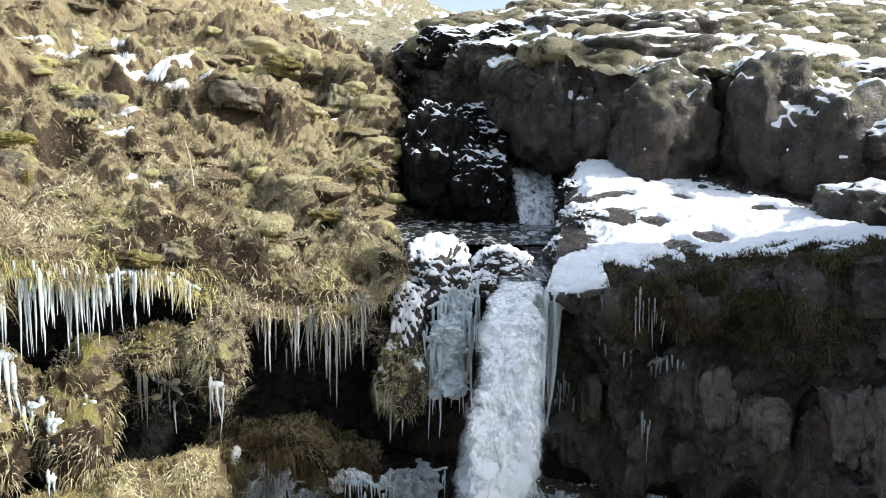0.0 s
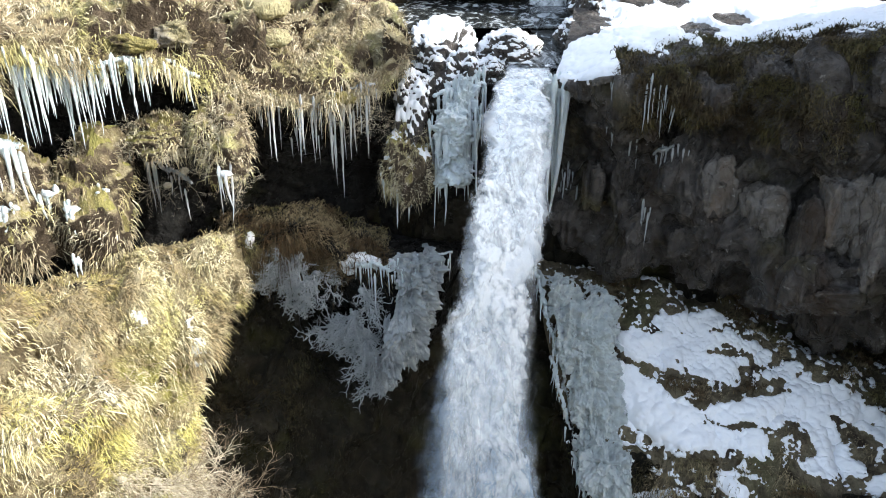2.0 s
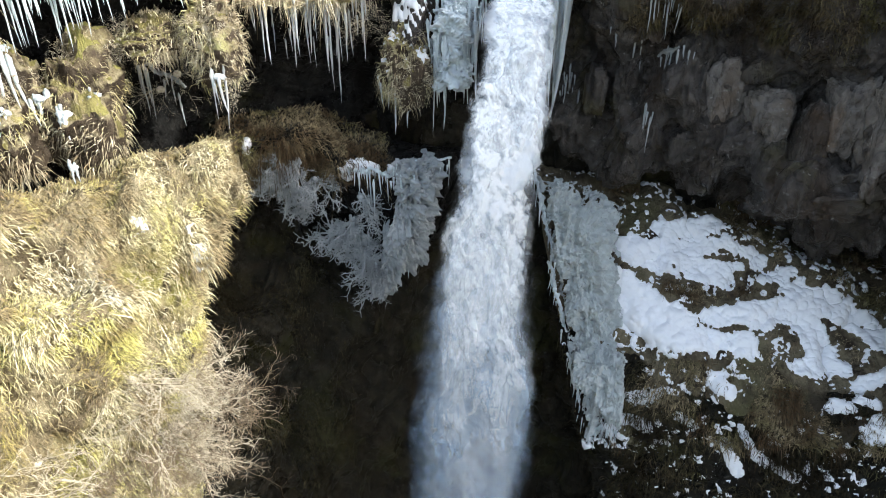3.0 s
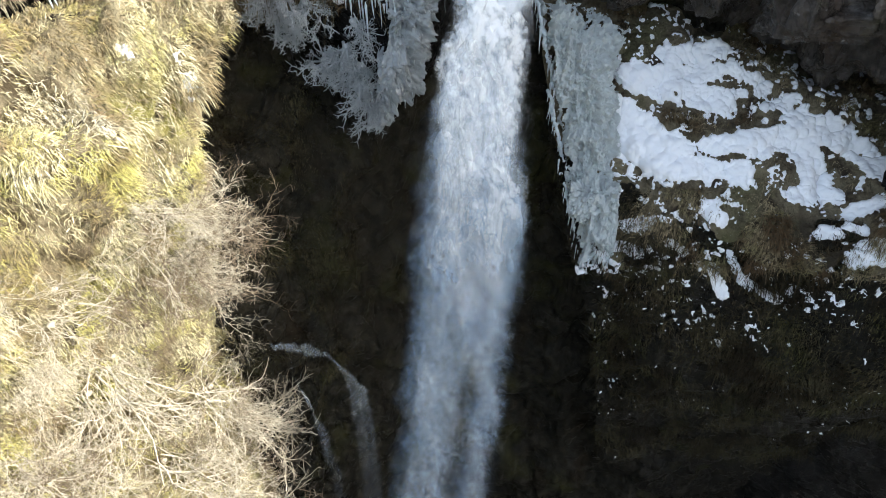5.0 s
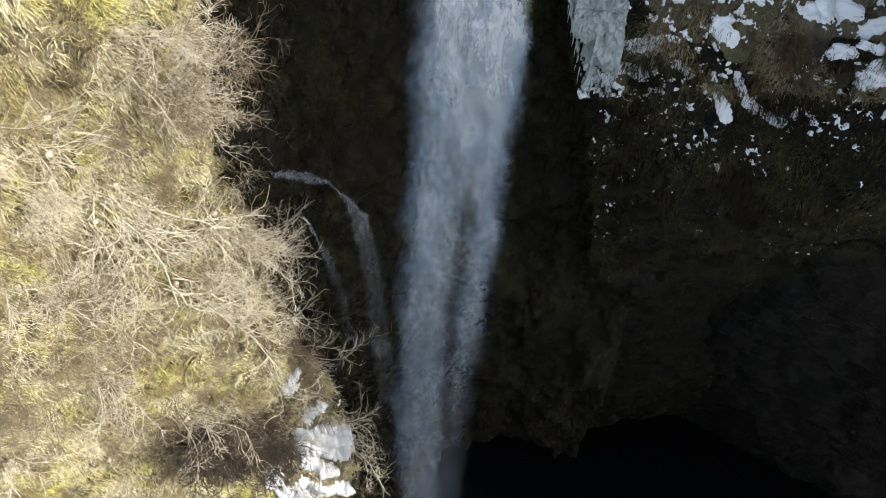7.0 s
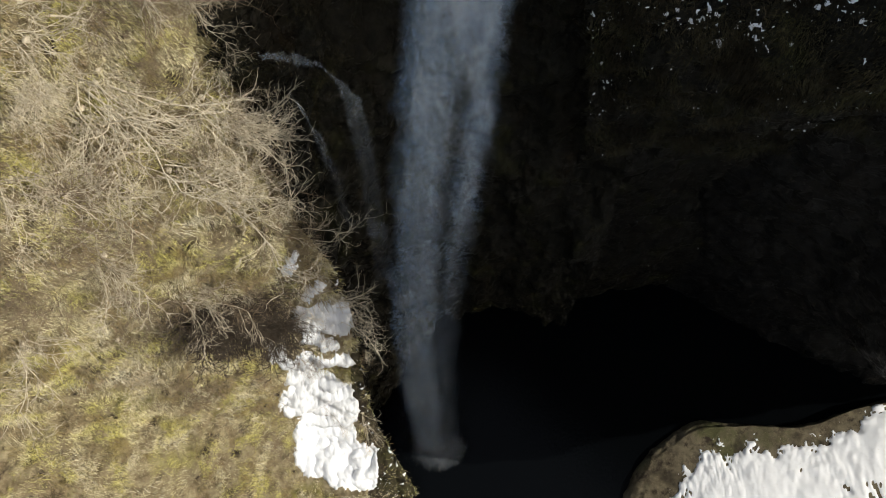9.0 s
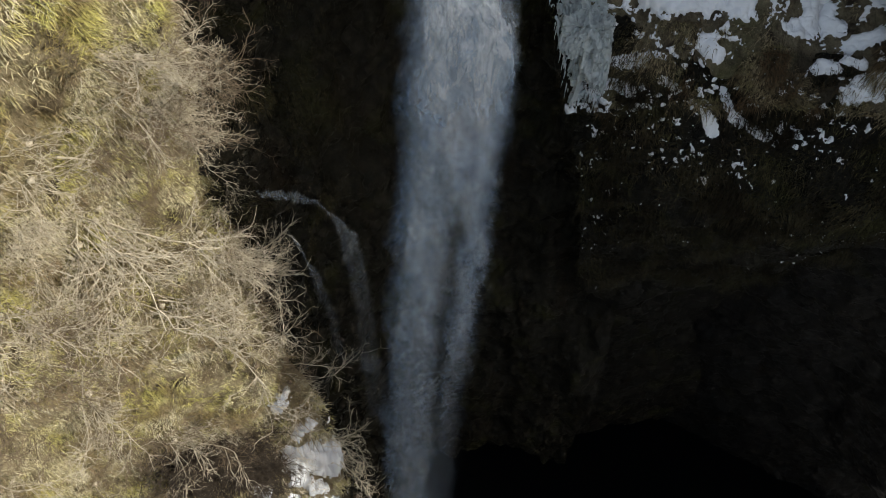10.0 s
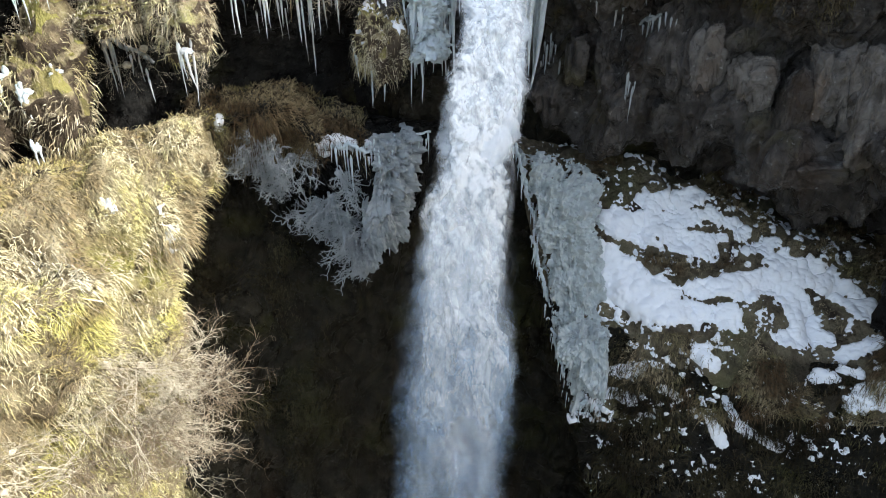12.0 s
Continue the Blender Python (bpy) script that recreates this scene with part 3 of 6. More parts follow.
LEDGE_RIGHT_D = [(2.54, 14.5, 21.55), (3.34, 15.6, 22.15), (5.17, 15.4, 22.09), (6.25, 15, 21.92), (7.56, 14, 21.54), (8.29, 13, 21.37), (10.86, 11, 21.62)]
LEDGE_RIGHT = [LEDGE_RIGHT_A, LEDGE_RIGHT_B, LEDGE_RIGHT_C, LEDGE_RIGHT_D]
CLIFF_RIGHT_A = [(1.4, 9.8, 20.18), (2.24, 9.3, 20.31), (2.89, 9.1, 20.45), (3.7, 8.9, 20.59), (4.3, 8.5, 20.75), (4.79, 8.1, 20.93), (5.93, 6.5, 21.24)]
CLIFF_RIGHT_B = [(1.46, 9.8, 19.99), (2.27, 9.3, 20.12), (2.91, 9, 20.16), (3.68, 8.6, 20.14), (4.26, 8.2, 20.36), (4.86, 7.9, 20.36), (5.96, 6.3, 20.8)]
CLIFF_RIGHT_C = [(1.57, 10.2, 19.71), (2.42, 9.8, 19.72), (3.16, 9.6, 19.69), (3.95, 9, 19.62), (4.54, 8.4, 19.65), (5.07, 7.9, 19.66), (6.27, 6.3, 20.14)]
CLIFF_RIGHT_D = [(1.64, 10.2, 18.87), (2.48, 9.6, 18.89), (3.18, 9.2, 18.86), (3.81, 8.8, 18.85), (4.67, 8.2, 18.77), (5.14, 7.6, 18.87), (6.32, 6, 19.48)]
CLIFF_RIGHT_E = [(1.65, 10.3, 17.82), (2.65, 9.7, 17.75), (3.38, 9.3, 17.78), (3.95, 8.9, 17.96), (4.51, 8.1, 17.76), (5.37, 7.5, 17.93), (6.72, 6, 18.64)]
CLIFF_RIGHT_F = [(1.7, 10.8, 17.41), (2.93, 10.6, 17.04), (3.87, 10.5, 16.89), (4.69, 10.4, 16.89), (5.81, 10.2, 16.14), (7.39, 10, 15.83), (9.34, 8, 16.73)]
CLIFF_RIGHT = [CLIFF_RIGHT_A, CLIFF_RIGHT_B, CLIFF_RIGHT_C, CLIFF_RIGHT_D, CLIFF_RIGHT_E, CLIFF_RIGHT_F]
BANK_RIGHT_A = [(1.37, 11.2, 17.24), (3.05, 11.2, 17.14), (4.05, 11.2, 17.04), (5.06, 11.2, 16.94), (6.24, 11.2, 16.16), (8.06, 11.2, 15.82), (10.46, 10.5, 15.77)]
BANK_RIGHT_B = [(1.33, 10.7, 17.04), (2.95, 10.5, 16.72), (3.86, 10.3, 16.6), (4.77, 10.1, 16.41), (5.71, 9.9, 16.01), (7.29, 9.7, 15.63), (9.22, 8.8, 15.67)]
BANK_RIGHT_C = [(1.39, 10, 17.07), (2.83, 9.9, 16.61), (3.66, 9.6, 16.6), (4.45, 9.3, 16.55), (5.3, 9.1, 16.27), (6.8, 8.9, 15.79), (8.76, 8.2, 15.7)]
BANK_RIGHT_D = [(1.55, 9.4, 16.37), (2.74, 9.1, 15.94), (3.55, 8.8, 15.84), (4.3, 8.5, 15.85), (5.1, 8.3, 15.7), (6.41, 8, 15.42), (7.92, 7.1, 15.71)]
BANK_RIGHT_E = [(1.79, 8.8, 15.18), (2.69, 8.4, 15.06), (3.44, 8, 15.08), (4.21, 7.8, 15.05), (4.95, 7.6, 15.02), (6.18, 7.3, 14.89), (7.44, 6.3, 15.42)]
BANK_RIGHT_F = [(2.33, 7.9, 13.37), (3.12, 7.5, 13.8), (3.92, 7.3, 14.02), (5, 7.1, 14.23), (6.52, 6.8, 14.32), (7.23, 6.4, 14.64), (8.49, 5.8, 15.11)]
BANK_RIGHT_G = [(3.17, 7.5, 9.51), (4, 7.1, 10.17), (4.89, 6.8, 10.67), (6.19, 6.5, 11.18), (7.51, 6.2, 11.68), (8.21, 5.8, 12.35), (9.38, 5, 13.68)]
BANK_RIGHT_H = [(3.77, 7.84, 3), (5.49, 8.17, 3), (8.11, 8.68, 3), (11.65, 9.18, 3), (14.52, 10.1, 3), (16.25, 9.53, 4), (19.27, 8.94, 5)]
BANK_RIGHT_I = [(3.96, 7.35, -1), (6.36, 7.72, -1), (9.39, 8.08, -1), (13.45, 8.42, -1), (16.69, 9.22, -1), (20.06, 9.39, 0), (25.21, 9.89, 1)]
BANK_RIGHT = [BANK_RIGHT_A, BANK_RIGHT_B, BANK_RIGHT_C, BANK_RIGHT_D, BANK_RIGHT_E, BANK_RIGHT_F, BANK_RIGHT_G, BANK_RIGHT_H, BANK_RIGHT_I]
BANK_LEFT_A = [(-6.36, 5.4, 19.29), (-5, 6.9, 18.46), (-4.33, 7.6, 18.37), (-3.59, 8.2, 18.33), (-3, 8.7, 18.32), (-2.66, 9.2, 18.33)]
BANK_LEFT_B = [(-5.96, 4.8, 18.98), (-4.67, 6.3, 18.43), (-4.08, 7, 18.26), (-3.38, 7.6, 18.26), (-2.9, 8, 18.35), (-2.7, 8.4, 18.25)]
BANK_LEFT_C = [(-5.95, 4.4, 18.25), (-4.61, 5.8, 17.68), (-3.98, 6.4, 17.55), (-3.39, 6.8, 17.44), (-3.01, 7.3, 17.44), (-2.59, 7.8, 17.89)]
BANK_LEFT_D = [(-5.56, 4.2, 18.64), (-4.29, 5.4, 17.77), (-3.82, 6, 17.39), (-3.41, 6.5, 17.05), (-3.23, 7, 16.76), (-3.19, 7.5, 16.52)]
BANK_LEFT_E = [(-5.98, 3.8, 17.78), (-4.95, 5.2, 16.27), (-4.46, 5.8, 15.62), (-4, 6.3, 15.09), (-3.58, 6.8, 14.55), (-3.27, 7.2, 14.11)]
BANK_LEFT_F = [(-6.7, 3.3, 16.46), (-5.59, 4.5, 14.39), (-5.11, 5.1, 13.4), (-4.46, 5.6, 12.58), (-3.8, 6.1, 11.76), (-3.44, 6.5, 11.11)]
BANK_LEFT_G = [(-6.41, 2.6, 16.35), (-5.59, 3.6, 13.86), (-5.19, 4.1, 12.61), (-4.37, 4.5, 11.59), (-3.5, 4.8, 10.81), (-2.79, 5.1, 10.04)]
BANK_LEFT_H = [(-7.53, 2.1, 14.96), (-6.65, 2.9, 11.76), (-5.72, 3.3, 10.12), (-4.68, 3.6, 8.87), (-3.23, 3.9, 8.05), (-2.01, 4.1, 7.67)]
BANK_LEFT_I = [(-10.68, 1.3, 11.32), (-8.78, 1.6, 7.58), (-7.12, 1.8, 6.31), (-5.65, 2, 3.97), (-4.26, 2.25, 1.13), (-2.18, 2.55, 0.9)]
BANK_LEFT_J = [(-11.6, -1, 9.39), (-9.11, -0.9, 5.97), (-7.74, -0.85, 3.84), (-6.03, -0.75, 1.67), (-3.69, -0.3, -0.2), (-1.09, 0.57, -0.6)]
BANK_LEFT = [BANK_LEFT_A, BANK_LEFT_B, BANK_LEFT_C, BANK_LEFT_D, BANK_LEFT_E, BANK_LEFT_F, BANK_LEFT_G, BANK_LEFT_H, BANK_LEFT_I, BANK_LEFT_J]
UNDERCUT_LEFT_A = [(-7.17, 6.8, 21.19), (-4.97, 7.7, 20.91), (-4.3, 8.1, 20.79), (-3.5, 8.6, 20.65), (-2.86, 9, 20.13), (-1.76, 9.5, 19.88), (-0.7, 10.1, 20.26), (0.56, 10.2, 20.08)]
UNDERCUT_LEFT_B = [(-7.79, 7.2, 20.27), (-5.36, 8.1, 20.07), (-4.63, 8.5, 19.98), (-3.76, 8.9, 19.66), (-3.1, 9.3, 19.23), (-1.94, 9.8, 19), (-0.8, 10.2, 18.98), (0.51, 10.4, 18.83)]
UNDERCUT_LEFT_C = [(-8.19, 7.3, 19.4), (-5.56, 8.1, 19.14), (-4.87, 8.6, 18.89), (-3.93, 9, 18.67), (-3.25, 9.5, 18.4), (-2.02, 10, 18.31), (-0.82, 10.3, 18.2), (0.53, 10.5, 18.14)]
UNDERCUT_LEFT_D = [(-7.77, 6.5, 18.35), (-5.37, 7.4, 18.02), (-4.73, 8, 17.95), (-3.91, 8.7, 17.95), (-3.28, 9.4, 17.81), (-2.05, 10, 17.65), (-0.84, 10.3, 17.42), (0.55, 10.5, 17.24)]
UNDERCUT_LEFT = [UNDERCUT_LEFT_A, UNDERCUT_LEFT_B, UNDERCUT_LEFT_C, UNDERCUT_LEFT_D]
SHELF_A = [(-3.43, 9.6, 18.26), (-2.87, 9.7, 18.27), (-2.04, 9.8, 18.32), (-1.48, 9.9, 18.06), (-0.8, 9.9, 17.78), (-0.01, 9.9, 17.69), (0.53, 10.2, 17.47)]
SHELF_B = [(-3.01, 8.7, 18.24), (-2.6, 8.9, 18.24), (-1.92, 9.1, 18.29), (-1.4, 9.2, 17.9), (-0.75, 9.2, 17.72), (-0.01, 9.4, 17.77), (0.43, 9.8, 17.5)]
SHELF_C = [(-2.89, 8.5, 18.16), (-2.59, 8.8, 18.11), (-1.91, 9, 18.16), (-1.43, 9, 17.68), (-0.75, 9, 17.36), (-0.09, 9.2, 17.45), (0.21, 9.7, 17.21)]
SHELF_D = [(-3.02, 9, 17.63), (-2.66, 9.2, 17.62), (-2.03, 9.4, 17.62), (-1.41, 9.2, 16.97), (-0.87, 9.1, 16.33), (-0.27, 9.3, 16.42), (0.08, 9.8, 16.65)]
SHELF_E = [(-3.2, 9.6, 16.84), (-2.82, 9.8, 16.74), (-2.23, 10, 16.53), (-1.41, 9.8, 15.89), (-0.93, 9.5, 15.43), (-0.47, 9.8, 15.68), (-0, 10.2, 15.88)]
SHELF = [SHELF_A, SHELF_B, SHELF_C, SHELF_D, SHELF_E]
ICE_CURTAIN_A = [(1.3, 9.8, 17.46), (1.84, 9.8, 17.32), (2.39, 9.8, 17.17), (2.93, 9.75, 16.95)]
ICE_CURTAIN_B = [(1.48, 9.25, 16.76), (1.88, 9.15, 16.73), (2.31, 9.1, 16.66), (2.78, 9.2, 16.45)]
ICE_CURTAIN_C = [(1.59, 9, 16), (1.98, 8.8, 16.04), (2.4, 8.75, 15.97), (2.79, 8.85, 15.8)]
ICE_CURTAIN_D = [(1.81, 8.55, 15.04), (2.16, 8.35, 15.1), (2.49, 8.25, 15.07), (2.86, 8.3, 14.98)]
ICE_CURTAIN_E = [(1.88, 8.15, 14.78), (2.2, 7.95, 14.95), (2.51, 7.85, 15.04), (2.77, 7.85, 14.98)]
ICE_CURTAIN_F = [(2.12, 7.95, 13.99), (2.34, 7.8, 14.14), (2.58, 7.7, 14.24), (2.77, 7.65, 14.35)]
ICE_CURTAIN_G = [(2.34, 7.85, 12.99), (2.41, 7.8, 13.12), (2.51, 7.7, 13.58), (2.78, 7.6, 13.89)]
ICE_CURTAIN = [ICE_CURTAIN_A, ICE_CURTAIN_B, ICE_CURTAIN_C, ICE_CURTAIN_D, ICE_CURTAIN_E, ICE_CURTAIN_F, ICE_CURTAIN_G]
ICE_SHELF_A = [(-0.82, 9.1, 17.93), (-0.49, 9.05, 18.02), (-0.17, 9.1, 18), (0.14, 9.3, 17.85)]
ICE_SHELF_B = [(-0.81, 8.8, 17.47), (-0.53, 8.75, 17.54), (-0.25, 8.85, 17.54), (0.03, 9.15, 17.62)]
ICE_SHELF_C = [(-0.95, 8.75, 16.84), (-0.66, 8.7, 16.87), (-0.38, 8.8, 16.91), (-0.11, 9.1, 17.22)]
ICE_SHELF_D = [(-1.16, 8.85, 16.08), (-0.86, 8.8, 16.12), (-0.56, 8.9, 16.21), (-0.22, 9.1, 16.34)]
ICE_SHELF_E = [(-1.3, 9.1, 15.15), (-1.07, 9.05, 15.19), (-0.82, 9.05, 15.52), (-0.46, 9.15, 16.05)]
ICE_SHELF = [ICE_SHELF_A, ICE_SHELF_B, ICE_SHELF_C, ICE_SHELF_D, ICE_SHELF_E]
ICE_DRAPE_A = [(-0.11, 10, 20.28), (0.13, 9.95, 20.33), (0.38, 9.95, 20.33), (0.63, 9.95, 20.25)]
ICE_DRAPE_B = [(-0.23, 9.7, 19.68), (0.01, 9.6, 19.74), (0.25, 9.65, 19.77), (0.48, 9.8, 19.74)]
ICE_DRAPE_C = [(-0.25, 9.55, 19.14), (-0.02, 9.45, 19.17), (0.18, 9.5, 19.2), (0.4, 9.7, 19.18)]
ICE_DRAPE_D = [(-0.1, 9.6, 18.71), (0.04, 9.5, 18.58), (0.18, 9.5, 18.5), (0.35, 9.7, 18.59)]
ICE_DRAPE = [ICE_DRAPE_A, ICE_DRAPE_B, ICE_DRAPE_C, ICE_DRAPE_D]
CHANNEL_A = [(-0.78, 10.1, 19.41), (0.06, 10, 19.52), (0.72, 10, 19.78), (1.46, 10, 19.91), (1.89, 10.1, 20.02)]
CHANNEL_B = [(-0.63, 10.6, 20.26), (0.05, 10.4, 20.17), (0.63, 10, 20.16), (1.47, 9.95, 20.15), (1.84, 10.3, 20.28)]
CHANNEL_C = [(-0.83, 12, 20.53), (-0.04, 11.7, 20.48), (0.8, 11.3, 20.35), (1.52, 11.1, 20.33), (2.12, 11.4, 20.57)]
CHANNEL_D = [(-1.52, 15, 20.47), (-0.05, 15, 20.42), (1.33, 14, 20.47), (1.95, 13.5, 20.48), (2.7, 14, 20.6)]
CHANNEL_E = [(-1.83, 18, 20.39), (-0.06, 18, 20.32), (1.7, 18, 20.33), (2.59, 18, 20.34), (3.47, 18, 20.49)]
CHANNEL = [CHANNEL_A, CHANNEL_B, CHANNEL_C, CHANNEL_D, CHANNEL_E]
STREAM_A = [(1.35, 14.2, 20.6), (1.93, 14.2, 20.61), (2.57, 14.2, 20.61)]
STREAM_B = [(1.31, 12.2, 20.57), (1.76, 12.2, 20.57), (2.21, 12.2, 20.55)]
STREAM_C = [(1.48, 11.2, 20.46), (1.7, 11.2, 20.46), (1.99, 11.2, 20.44)]
STREAM_D = [(1.27, 10.5, 20.33), (1.48, 10.5, 20.34), (1.76, 10.6, 20.3)]
STREAM_E = [(0.88, 10.05, 20.28), (1.17, 10.02, 20.28), (1.51, 10.05, 20.26)]
STREAM = [STREAM_A, STREAM_B, STREAM_C, STREAM_D, STREAM_E]
CASCADE_A = [(1.58, 18.6, 21.98), (2.26, 18.6, 21.9), (3.09, 18.6, 21.87)]
CASCADE_B = [(1.54, 17.6, 21.76), (2.22, 17.6, 21.7), (2.97, 17.6, 21.62)]
CASCADE_C = [(1.57, 17, 21.35), (2.2, 16.9, 21.31), (2.91, 17, 21.31)]
CASCADE_D = [(1.58, 16.5, 21.21), (2.21, 16.4, 21.22), (2.83, 16.5, 21.22)]
CASCADE_E = [(1.58, 16, 20.64), (2.15, 15.9, 20.6), (2.76, 16, 20.64)]
CASCADE = [CASCADE_A, CASCADE_B, CASCADE_C, CASCADE_D, CASCADE_E]
NEAR_BANK_A = [(5.9, -0.9, -5.1), (7.2, 1.15, -5.1), (9.1, 2.55, -5.1), (10.8, 2.6, -5.1), (13.5, 2.5, -5.1), (16.6, 3.35, -5.1), (24.0, 4.3, -5.1), (36.0, 6.0, -5.1)]
NEAR_BANK_B = [(5.95, -1.2, -4.7), (7.3, 0.95, -4.6), (9.15, 2.3, -4.55), (10.8, 2.35, -4.55), (13.5, 2.25, -4.55), (16.5, 3.05, -4.5), (24.0, 4.0, -4.4), (36.0, 5.6, -4.2)]
NEAR_BANK_C = [(6.2, -2.6, -4.5), (7.5, -0.4, -4.4), (9.4, 0.9, -4.3), (10.9, 1.3, -4.3), (13.5, 1.3, -4.3), (16.4, 2.0, -4.25), (24.0, 2.8, -4.1), (36.0, 4.2, -3.8)]
NEAR_BANK_D = [(6.0, -8.5, -4.3), (7.5, -8.2, -4.0), (9.4, -8.0, -3.8), (11.0, -8.0, -3.7), (14.0, -8.0, -3.6), (18.0, -8.0, -3.4), (24.0, -8.0, -3.0), (34.0, -8.0, -2.6)]
NEAR_BANK = [NEAR_BANK_A, NEAR_BANK_B, NEAR_BANK_C, NEAR_BANK_D]
CHASM_WALL_A = [(-5.2, 8.6, 20), (-3.4, 9.8, 20), (-1.8, 10.4, 20), (-0.2, 10.6, 20), (1.2, 10.6, 20), (2.6, 10.9, 20), (4.5, 10.9, 20)]
CHASM_WALL_B = [(-4.6, 8.2, 17), (-3, 9.4, 17), (-1.6, 10.1, 17), (-0.2, 10.4, 17), (1.2, 10.5, 17), (2.6, 10.6, 17), (4.5, 10.6, 17)]
CHASM_WALL_C = [(-4.2, 7.4, 14.5), (-2.9, 7.4, 14.5), (-1.9, 8.6, 14.5), (-0.4, 9.6, 14.5), (1.2, 9.9, 14.5), (2.6, 9.4, 14.5), (4.5, 9.2, 14.5)]
CHASM_WALL_D = [(-4.2, 6.6, 11), (-3.1, 6.6, 11), (-2, 7.6, 11), (-0.5, 8.9, 11), (1.2, 9.2, 11), (2.8, 8.6, 11), (4.5, 8.2, 11)]
CHASM_WALL_E = [(-4.2, 5, 7), (-3.1, 5.2, 7), (-1.9, 6.6, 7), (-0.5, 8, 7), (1.2, 8.4, 7), (2.8, 8, 7), (4.5, 7.6, 7)]
CHASM_WALL_F = [(-4, 4, 3), (-2.8, 4.4, 3), (-1.6, 5.8, 3), (-0.4, 7.2, 3), (1.2, 7.8, 3), (3, 7.4, 3), (4.8, 7, 3)]
CHASM_WALL_G = [(-3.6, 3.2, -1), (-2.4, 3.6, -1), (-1.4, 5.2, -1), (-0.4, 6.6, -1), (1.2, 7.2, -1), (3, 7, -1), (4.8, 6.6, -1)]
CHASM_WALL = [CHASM_WALL_A, CHASM_WALL_B, CHASM_WALL_C, CHASM_WALL_D, CHASM_WALL_E, CHASM_WALL_F, CHASM_WALL_G]
FALL_A = [(1.06, 10.6, 20.36), (0.72, 9.9, 20.24), (0.49, 8.87, 19.73), (0.33, 8.19, 18.91), (0.16, 7.8, 18.24), (-0.02, 7.54, 17.72), (-0.25, 7.06, 16.61), (-0.34, 6.73, 15.73), (-0.57, 6.26, 14.3), (-0.78, 5.81, 12.77), (-0.73, 5.66, 12.22), (-1, 5.1, 9.96), (-1.23, 4.43, 6.89), (-1.38, 3.3, 1.98), (-1.28, 1.95, -5.0)]
FALL_B = [(1.64, 10.6, 20.35), (1.46, 9.9, 20.22), (1.37, 8.87, 19.73), (1.25, 8.2, 18.91), (1.09, 7.8, 18.24), (1.09, 7.54, 17.73), (1.13, 7.06, 16.61), (1.19, 6.73, 15.73), (1.07, 6.26, 14.31), (1.07, 5.81, 12.77), (0.97, 5.65, 12.18), (0.82, 5.09, 9.91), (0.68, 4.41, 6.82), (0.60, 3.3, 1.87), (0.78, 1.95, -5.0)]
FALL = [FALL_A, FALL_B]


# ---- places of patches, stones, ice and plants (metres) ----
LEDGE_SNOW = [
    (4.13, 11.34, 21.1, 1.76, 3.54),
    (3.28, 13.53, 21.63, 0.66, 1.99),
    (2.07, 9.71, 20.46, 0.68, 0.62),
    (5.3, 10.52, 21.05, 0.95, 2.8),
    (4.78, 8.22, 20.99, 0.54, 1.62),
    (2.95, 9.83, 20.77, 0.73, 1.66),
    (4.16, 9.19, 20.8, 0.91, 0.87),
]
LEDGE_BARE = [
    (2.93, 11.61, 21.15, 0.28, 0.46),
    (3.48, 11.46, 21.08, 0.24, 0.24),
    (3.51, 10.13, 20.84, 0.25, 0.45),
    (4.09, 10.52, 20.89, 0.26, 0.39),
    (5.49, 11.86, 21.26, 0.21, 0.21),
    (4.39, 12.82, 21.41, 0.17, 0.31),
    (5.07, 13.62, 21.58, 0.11, 0.12),
]
LEDGE_ROCK = [
    (2.43, 12.69, 21.3, 3.33, 12.98, 21.44, 0.22),
    (2.69, 11.96, 21.19, 3.34, 12.03, 21.19, 0.14),
    (3.95, 13.69, 21.64, 4.6, 13.65, 21.59, 0.06),
]
BANK_SNOW_UPPER = [
    (2.91, 9.19, 16.28, 3.37, 9.17, 16.14, 0.25),
    (3.36, 9.13, 16.12, 4.21, 8.84, 16.0, 0.21),
    (3.46, 9.41, 16.47, 4.13, 9.38, 16.59, 0.19),
    (4.11, 9.2, 16.44, 4.88, 9.02, 16.2, 0.11),
    (4.02, 8.99, 16.11, 4.79, 8.97, 16.13, 0.06),
    (5.07, 8.84, 16.01, 5.22, 8.84, 16.11, 0.12),
]
BANK_SNOW_MIDDLE = [
    (3.30, 9.30, 16.32, 4.05, 9.18, 16.32, 0.18),
    (2.66, 8.88, 15.79, 3.47, 8.22, 15.51, 0.29),
    (3.46, 8.07, 15.44, 4.38, 7.94, 15.43, 0.20),
    (2.78, 8.54, 15.39, 3.24, 8.11, 15.36, 0.17),
    (4.04, 8.32, 15.61, 4.55, 8.23, 15.73, 0.16),
    (4.55, 8.23, 15.73, 5.73, 8.46, 15.79, 0.23),
    (5.25, 8.35, 15.7, 5.65, 7.96, 15.1, 0.26),
    (5.73, 8.46, 15.79, 6.48, 8.04, 15.47, 0.20),
    (5.23, 8.54, 15.91, 5.47, 8.5, 15.88, 0.17),
    (5.19, 7.77, 15.13, 5.83, 7.82, 15.09, 0.16),
    (4.83, 8.76, 16.03, 5.17, 8.81, 16.06, 0.06),
]
